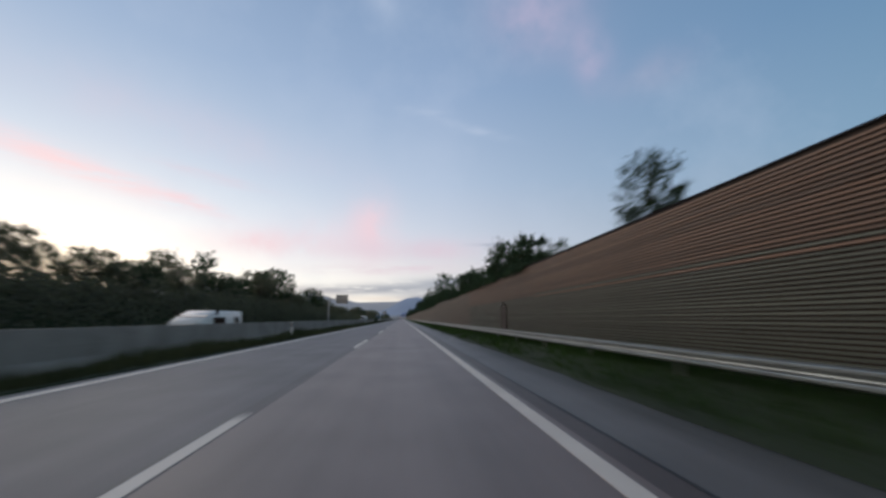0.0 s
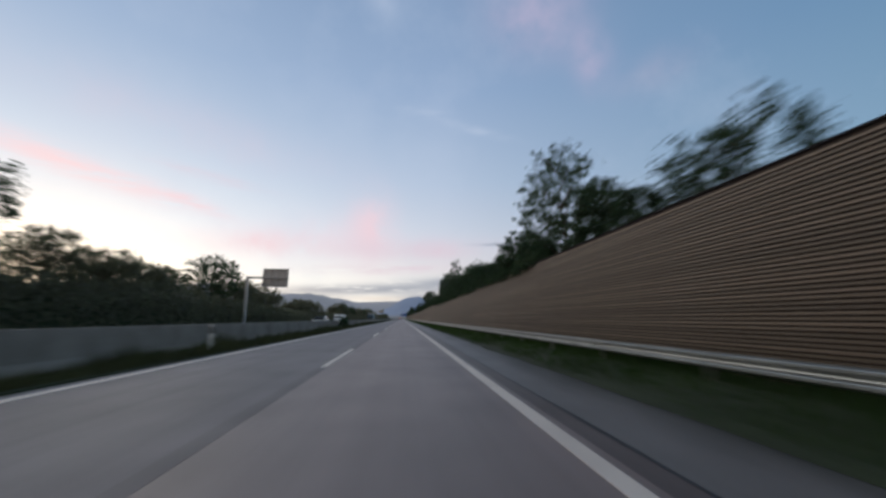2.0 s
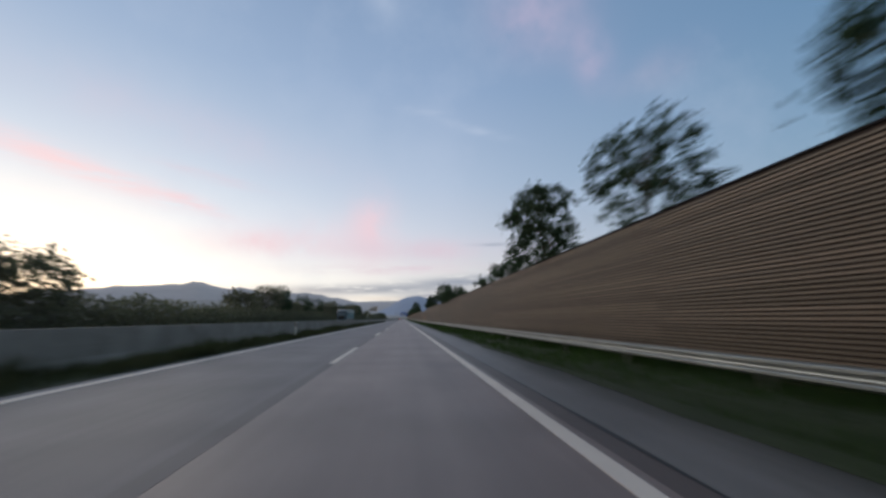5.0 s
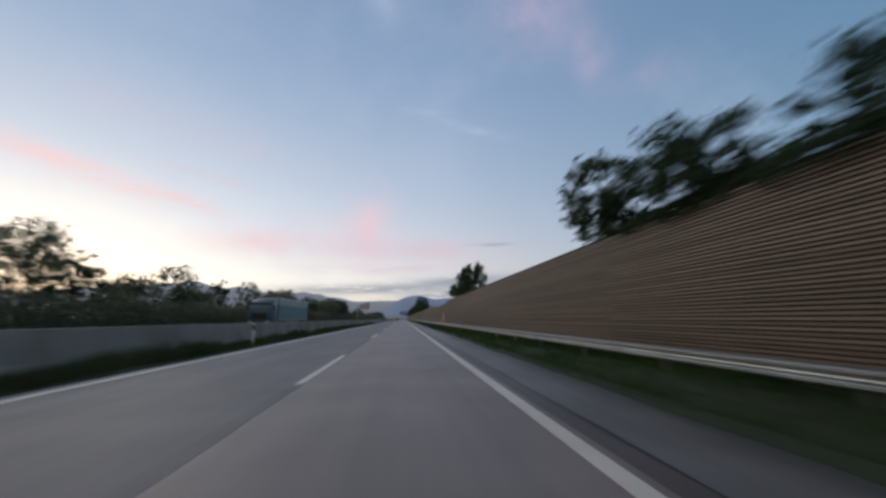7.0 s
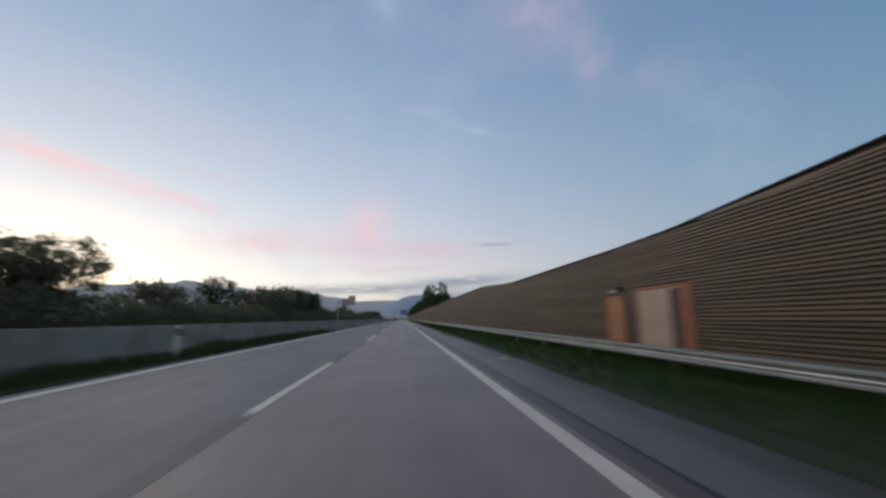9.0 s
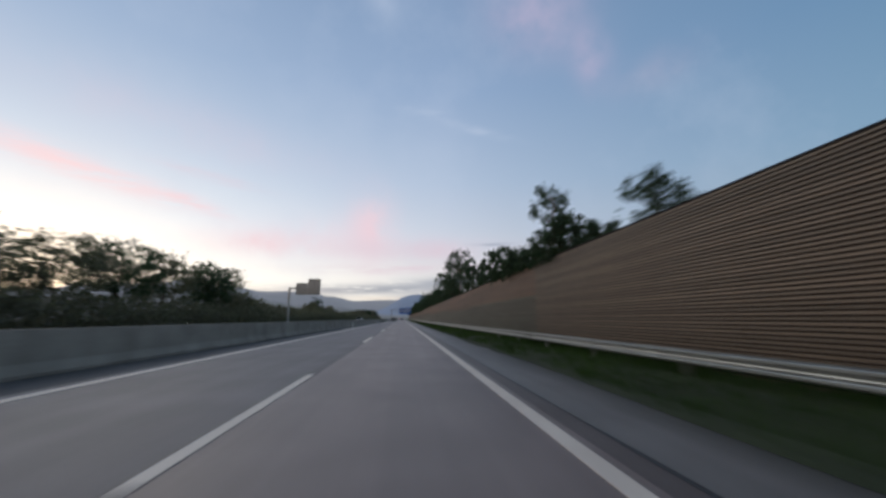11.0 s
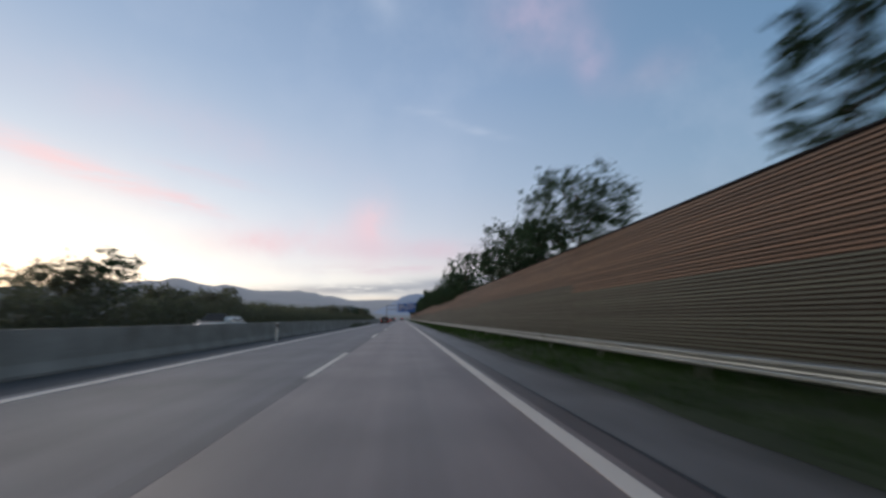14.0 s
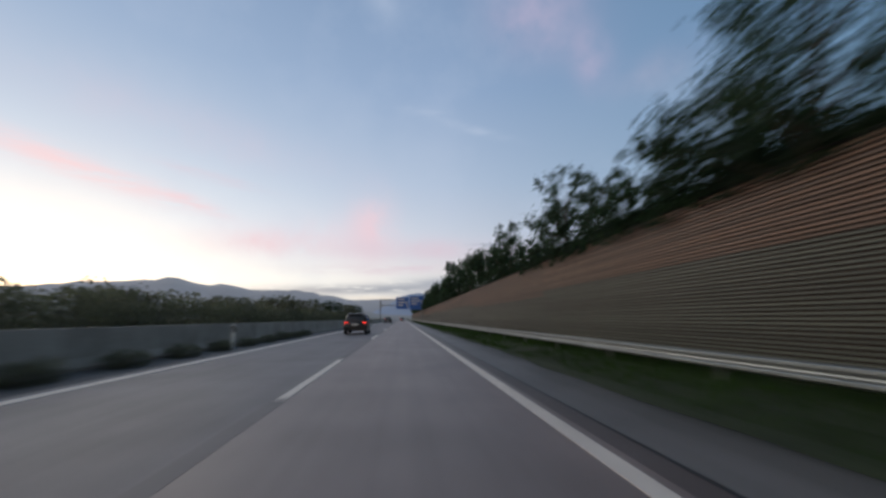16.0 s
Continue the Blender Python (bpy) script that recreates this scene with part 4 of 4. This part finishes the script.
def overhead_sign(y):
    """Blue direction boards on a gantry over the lanes ahead."""
    ob = thing("overhead_sign", "blue direction boards on a steel gantry over the motorway", "road sign", at=(0, y, 0))
    for x in (-7.4, 6.3):
        part("post", box(0.35, 0.35, 7.6, (x, 0, -0.1), 0.03), STEEL_DARK, ob)
    for z in (5.4, 7.3):
        part("beam", box(13.7, 0.3, 0.25, (-0.55, 0, z), 0.02), STEEL_DARK, ob)
    for x0, x1, z0, z1 in ((-2.2, 1.9, 4.4, 8.3), (2.2, 6.7, 4.2, 8.7)):
        board = part("board", box(x1 - x0, 0.06, z1 - z0, ((x0 + x1) / 2, -0.25, z0), 0.02), SIGN_BLUE, ob)
        w = x1 - x0
        for k, (fx, fw) in enumerate(((0.1, 0.55), (0.1, 0.7), (0.1, 0.45))):
            part("text_bar", box(w * fw, 0.006, 0.34, (x0 + w * (fx + fw / 2), -0.284, z1 - 0.9 - 0.95 * k)), WHITE, board)
        part("arrow_bar", box(0.22, 0.006, (z1 - z0) * 0.55, (x1 - 0.55, -0.284, z0 + 0.5)), WHITE, board)
    return ob


overhead_sign(591.0)

# ---- vehicles ----


def loft(sections, bm=None, bevel=0.0):
    """A closed body through cross sections, each a (y, [(x, z), ...]) ring of the same length."""
    own = bmesh.new()
    rings = [[own.verts.new((x, y, z)) for x, z in ring] for y, ring in sections]
    k = len(rings[0])
    for a, b in zip(rings, rings[1:]):
        for i in range(k):
            own.faces.new((a[i], a[(i + 1) % k], b[(i + 1) % k], b[i]))
    own.faces.new(rings[0])
    own.faces.new(list(reversed(rings[-1])))
    bmesh.ops.recalc_face_normals(own, faces=own.faces)
    if bevel:
        bmesh.ops.bevel(own, geom=own.edges[:], offset=bevel, segments=2, affect="EDGES")
    return join(bm, own)


def ring(w0, w1, z0, z1, r=0.08):
    """A rounded trapezium: half widths w0 below and w1 above."""
    return [(-w0 + r, z0), (w0 - r, z0), (w0, z0 + r), (w1, z1 - r), (w1 - r, z1), (-w1 + r, z1), (-w1, z1 - r), (-w0, z0 + r)]


def add_wheel(ob, x, y, r=0.34, w=0.23):
    wheel = thing("wheel", "", "")
    wheel.parent = ob
    wheel.location = (x, y, r)
    bm = bmesh.new()
    bmesh.ops.create_cone(bm, cap_ends=True, segments=28, radius1=r, radius2=r, depth=w)
    bmesh.ops.bevel(bm, geom=[e for e in bm.edges if len(e.link_faces) == 2 and abs(e.verts[0].co.z - e.verts[1].co.z) < 1e-5], offset=0.035, segments=3, affect="EDGES")
    bmesh.ops.rotate(bm, matrix=Matrix.Rotation(math.pi / 2, 3, "Y"), verts=bm.verts)
    part("tyre", bm, RUBBER, wheel)
    s = 1 if x > 0 else -1
    bm = rod((s * (w / 2 - 0.03), 0, 0), (s * (w / 2 + 0.008), 0, 0), r * 0.66, r * 0.62, 24)
    for i in range(5):
        a = i * 1.2566
        bm = box(0.02, 0.05, r * 0.5, (0, 0, 0), 0.006, bm, Matrix.Translation((s * (w / 2 + 0.008), 0, 0)) @ Matrix.Rotation(a, 4, "X"))
    part("rim", bm, RIM, wheel)


def make_suv(label, paint, lit=True, high=1.68, name="car"):
    """An estate or off-road car, nose towards +y: body, glasshouse, bumpers, lamps, plate, mirrors, roof rails and wheels."""
    ob = thing(name, label, "car")
    body = loft([(-2.22, ring(0.80, 0.80, 0.42, 0.88)), (-2.10, ring(0.88, 0.86, 0.30, 1.00)), (-1.2, ring(0.92, 0.90, 0.26, 1.02)), (0.6, ring(0.92, 0.90, 0.24, 1.0)),
                 (1.4, ring(0.91, 0.87, 0.26, 0.96)), (2.0, ring(0.86, 0.80, 0.32, 0.84)), (2.2, ring(0.74, 0.70, 0.42, 0.72))])
    part("body", body, paint, ob, smooth=True)
    h = high
    part("roof", loft([(-2.0, ring(0.84, 0.72, 0.98, 1.06, 0.02)), (-1.72, ring(0.86, 0.66, 0.98, h - 0.08)), (-1.3, ring(0.87, 0.66, 0.98, h - 0.01)), (0.0, ring(0.87, 0.66, 0.98, h)),
                       (0.5, ring(0.87, 0.66, 0.97, h - 0.07)), (1.25, ring(0.86, 0.74, 0.94, 1.03, 0.02))]), paint, ob, smooth=True)
    # glass stands a few millimetres off the pillars
    part("rear_window", prism([(-0.70, 0), (0.70, 0), (0.58, 0.46), (-0.58, 0.46)], 0.02, "y"), GLASS_DARK, ob).matrix_basis = pose(0, -1.955, 1.08, -29.5 if h > 1.5 else -40)
    part("windscreen", prism([(-0.74, 0), (0.74, 0), (0.60, 0.80), (-0.60, 0.80)], 0.02, "y"), GLASS_DARK, ob).matrix_basis = pose(0, 1.22, 1.05, 49)
    for s in (-1, 1):
        for y0, y1, t0, t1 in ((-1.66, -0.62, -1.5, -0.62), (-0.54, 0.72, -0.54, 0.22)):
            win = part("side_window", prism([(y0, 0), (y1, 0), (t1, h - 1.18), (t0, h - 1.18)], 0.02, "x"), GLASS_DARK, ob)
            win.matrix_basis = pose(s * 0.868, 0, 1.06, 0, -s * 17.5)
        lamp = part("tail_lamp", box(0.30, 0.10, 0.17, (s * 0.70, -2.13, 0.80), 0.03), TAIL_RED if lit else PLATE, ob, "lit red tail lamp" if lit else "")
        part("lens_rib", box(0.26, 0.012, 0.012, (s * 0.70, -2.185, 0.88)), BLACK, lamp)
        part("headlamp", box(0.34, 0.14, 0.14, (s * 0.60, 2.08, 0.66), 0.03), LAMP_CLEAR, ob)
        part("mirror", box(0.20, 0.12, 0.14, (s * 1.0, 0.72, 1.02), 0.04), paint, ob)
        part("roof_rail", rod((s * 0.60, -1.4, h + 0.03), (s * 0.60, 0.1, h + 0.035), 0.018, bm=box(0.03, 0.08, 0.05, (s * 0.60, 0.08, h - 0.01), 0.005, box(0.03, 0.08, 0.06, (s * 0.60, -1.38, h - 0.03), 0.005))), RIM, ob)
        for y in (-1.38, 1.36):
            add_wheel(ob, s * 0.80, y)
    part("rear_bumper", box(1.74, 0.20, 0.30, (0, -2.17, 0.34), 0.05), BLACK, ob)
    part("front_bumper", box(1.60, 0.20, 0.26, (0, 2.14, 0.32), 0.05), BLACK, ob)
    part("number_plate", box(0.52, 0.015, 0.12, (0, -2.24, 0.72), 0.004), PLATE, ob)
    part("spoiler", box(1.24, 0.22, 0.05, (0, -1.72, h - 0.09), 0.02), paint, ob)
    return ob


def make_van(label, length=6.2, high=2.5):
    """A white panel van, nose towards +y."""
    ob = thing("van", label, "van")
    e = length / 2
    part("body", loft([(-e, ring(0.94, 0.86, 0.40, high - 0.08)), (-e + 0.12, ring(1.0, 0.92, 0.32, high)), (e - 2.2, ring(1.0, 0.92, 0.32, high)), (e - 1.7, ring(1.0, 0.88, 0.32, high - 0.12)),
                       (e - 0.75, ring(0.99, 0.86, 0.34, 1.32)), (e - 0.12, ring(0.92, 0.82, 0.38, 1.05)), (e, ring(0.80, 0.74, 0.46, 0.9))]), CAR_WHITE, ob, smooth=True)
    k = high - 0.12 - 1.32
    part("windscreen", prism([(-0.78, 0.06), (0.78, 0.06), (0.80, k * 1.1), (-0.80, k * 1.1)], 0.02, "y"), GLASS_DARK, ob).matrix_basis = pose(0, e - 0.73, 1.33, math.degrees(math.atan2(0.95, k)))
    for s in (-1, 1):
        for y0, y1 in ((e - 2.4, e - 1.5), (-e + 0.6, -e + 1.3), (-e + 2.6, -e + 3.6)):
            win = part("side_window", box(0.02, y1 - y0, 0.55, (0, (y0 + y1) / 2, 0), 0.008), GLASS_DARK, ob)
            win.matrix_basis = pose(s * 0.965, 0, high - 0.95, 0, -s * 2.2)
        part("headlamp", box(0.26, 0.16, 0.22, (s * 0.68, e - 0.12, 0.84), 0.03), LAMP_CLEAR, ob)
        part("mirror", box(0.16, 0.10, 0.30, (s * 1.12, e - 1.45, 1.45), 0.03), BLACK, ob)
        part("tail_lamp", box(0.12, 0.06, 0.4, (s * 0.86, -e - 0.01, 0.9), 0.015), TAIL_DULL, ob)
        for y in (-e + 1.2, e - 1.1):
            add_wheel(ob, s * 0.88, y, 0.36)
    part("bumper", box(1.7, 0.2, 0.3, (0, e - 0.06, 0.36), 0.05), BLACK, ob)
    return ob


def make_lorry(label):
    """An articulated lorry, nose towards +y: cab, curtain-sided trailer, rails, skirts and wheels."""
    ob = thing("lorry", label, "lorry")
    part("trailer_bed", box(2.48, 13.6, 0.28, (0, -1.4, 1.0), 0.03), STEEL_DARK, ob)
    part("curtain", box(2.5, 13.56, 1.5, (0, -1.4, 1.285), 0.02), TARP, ob, "teal tarpaulin side curtain")
    part("upper_curtain", box(2.5, 13.56, 0.75, (0, -1.4, 2.79), 0.02), TARP_PALE, ob, "pale tarpaulin upper curtain")
    part("roof", box(2.54, 13.6, 0.09, (0, -1.4, 3.544), 0.02), WHITE, ob)
    for s in (-1, 1):
        for i in range(14):
            part("strap", box(0.012, 0.05, 2.2, (s * 1.258, -7.8 + 0.98 * i, 1.3)), STEEL_DARK, ob)
        part("side_guard", box(0.05, 6.2, 0.4, (s * 1.2, -0.6, 0.5), 0.015), SIGN_BACK, ob)
        for y in (-4.4, -5.7, -7.0, 2.6, 6.6):
            add_wheel(ob, s * 1.08, y, 0.5, 0.32)
        part("mirror", box(0.14, 0.2, 0.55, (s * 1.38, 7.5, 2.1), 0.03), BLACK, ob)
        part("headlamp", box(0.4, 0.08, 0.22, (s * 0.9, 7.92, 0.75), 0.02), LAMP_CLEAR, ob)
    part("chassis", box(1.0, 7.0, 0.25, (0, 4.2, 0.72), 0.02), BLACK, ob)
    part("cab", loft([(5.6, ring(1.22, 1.18, 0.6, 3.3)), (6.8, ring(1.22, 1.2, 0.5, 3.35)), (7.75, ring(1.22, 1.14, 0.45, 3.0)), (7.95, ring(1.14, 1.04, 0.5, 2.2))]), CAB_PAINT, ob, smooth=True)
    part("windscreen", prism([(-1.05, 0), (1.05, 0), (1.08, 0.85), (-1.08, 0.85)], 0.02, "y"), GLASS_DARK, ob).matrix_basis = pose(0, 7.93, 2.1, 11)
    part("grille", box(1.5, 0.04, 0.7, (0, 7.96, 1.15), 0.02), BLACK, ob)
    return ob


suv = make_suv("dark grey estate car with lit tail lamps on the motorway", CAR_GREY)
suv.matrix_basis = pose(-3.85, 494.6, 0.004)
white_car = make_suv("white car on the opposite carriageway", CAR_WHITE, False, 1.56)
white_car.matrix_basis = pose(-11.6, 118.0, 0.004, 0, 0, 180)
make_van("short white van with dark windows on the opposite carriageway", 5.6, 1.72).matrix_basis = pose(-12.0, 25.7, 0.004, 0, 0, 180)
low_car = make_suv("low white car passing behind the concrete barrier", CAR_WHITE, False, 1.36)
low_car.matrix_basis = pose(-12.0, 432.0, 0.004, 0, 0, 180)
dark_car = make_suv("dark car with lit tail lamps far ahead on the motorway", CAR_GREY, True, 1.45)
dark_car.matrix_basis = pose(-3.9, 566.0, 0.004)
copy_thing(dark_car, pose(-0.2, 640.0, 0.004))
make_van("long white camper van with dark windows on the opposite carriageway", 8.6, 2.15).matrix_basis = pose(-15.2, 158.5, 0.004, 0, 0, 180)
make_lorry("articulated lorry with teal and pale curtains on the opposite carriageway").matrix_basis = pose(-15.5, 259.6, 0.004, 0, 0, 180)
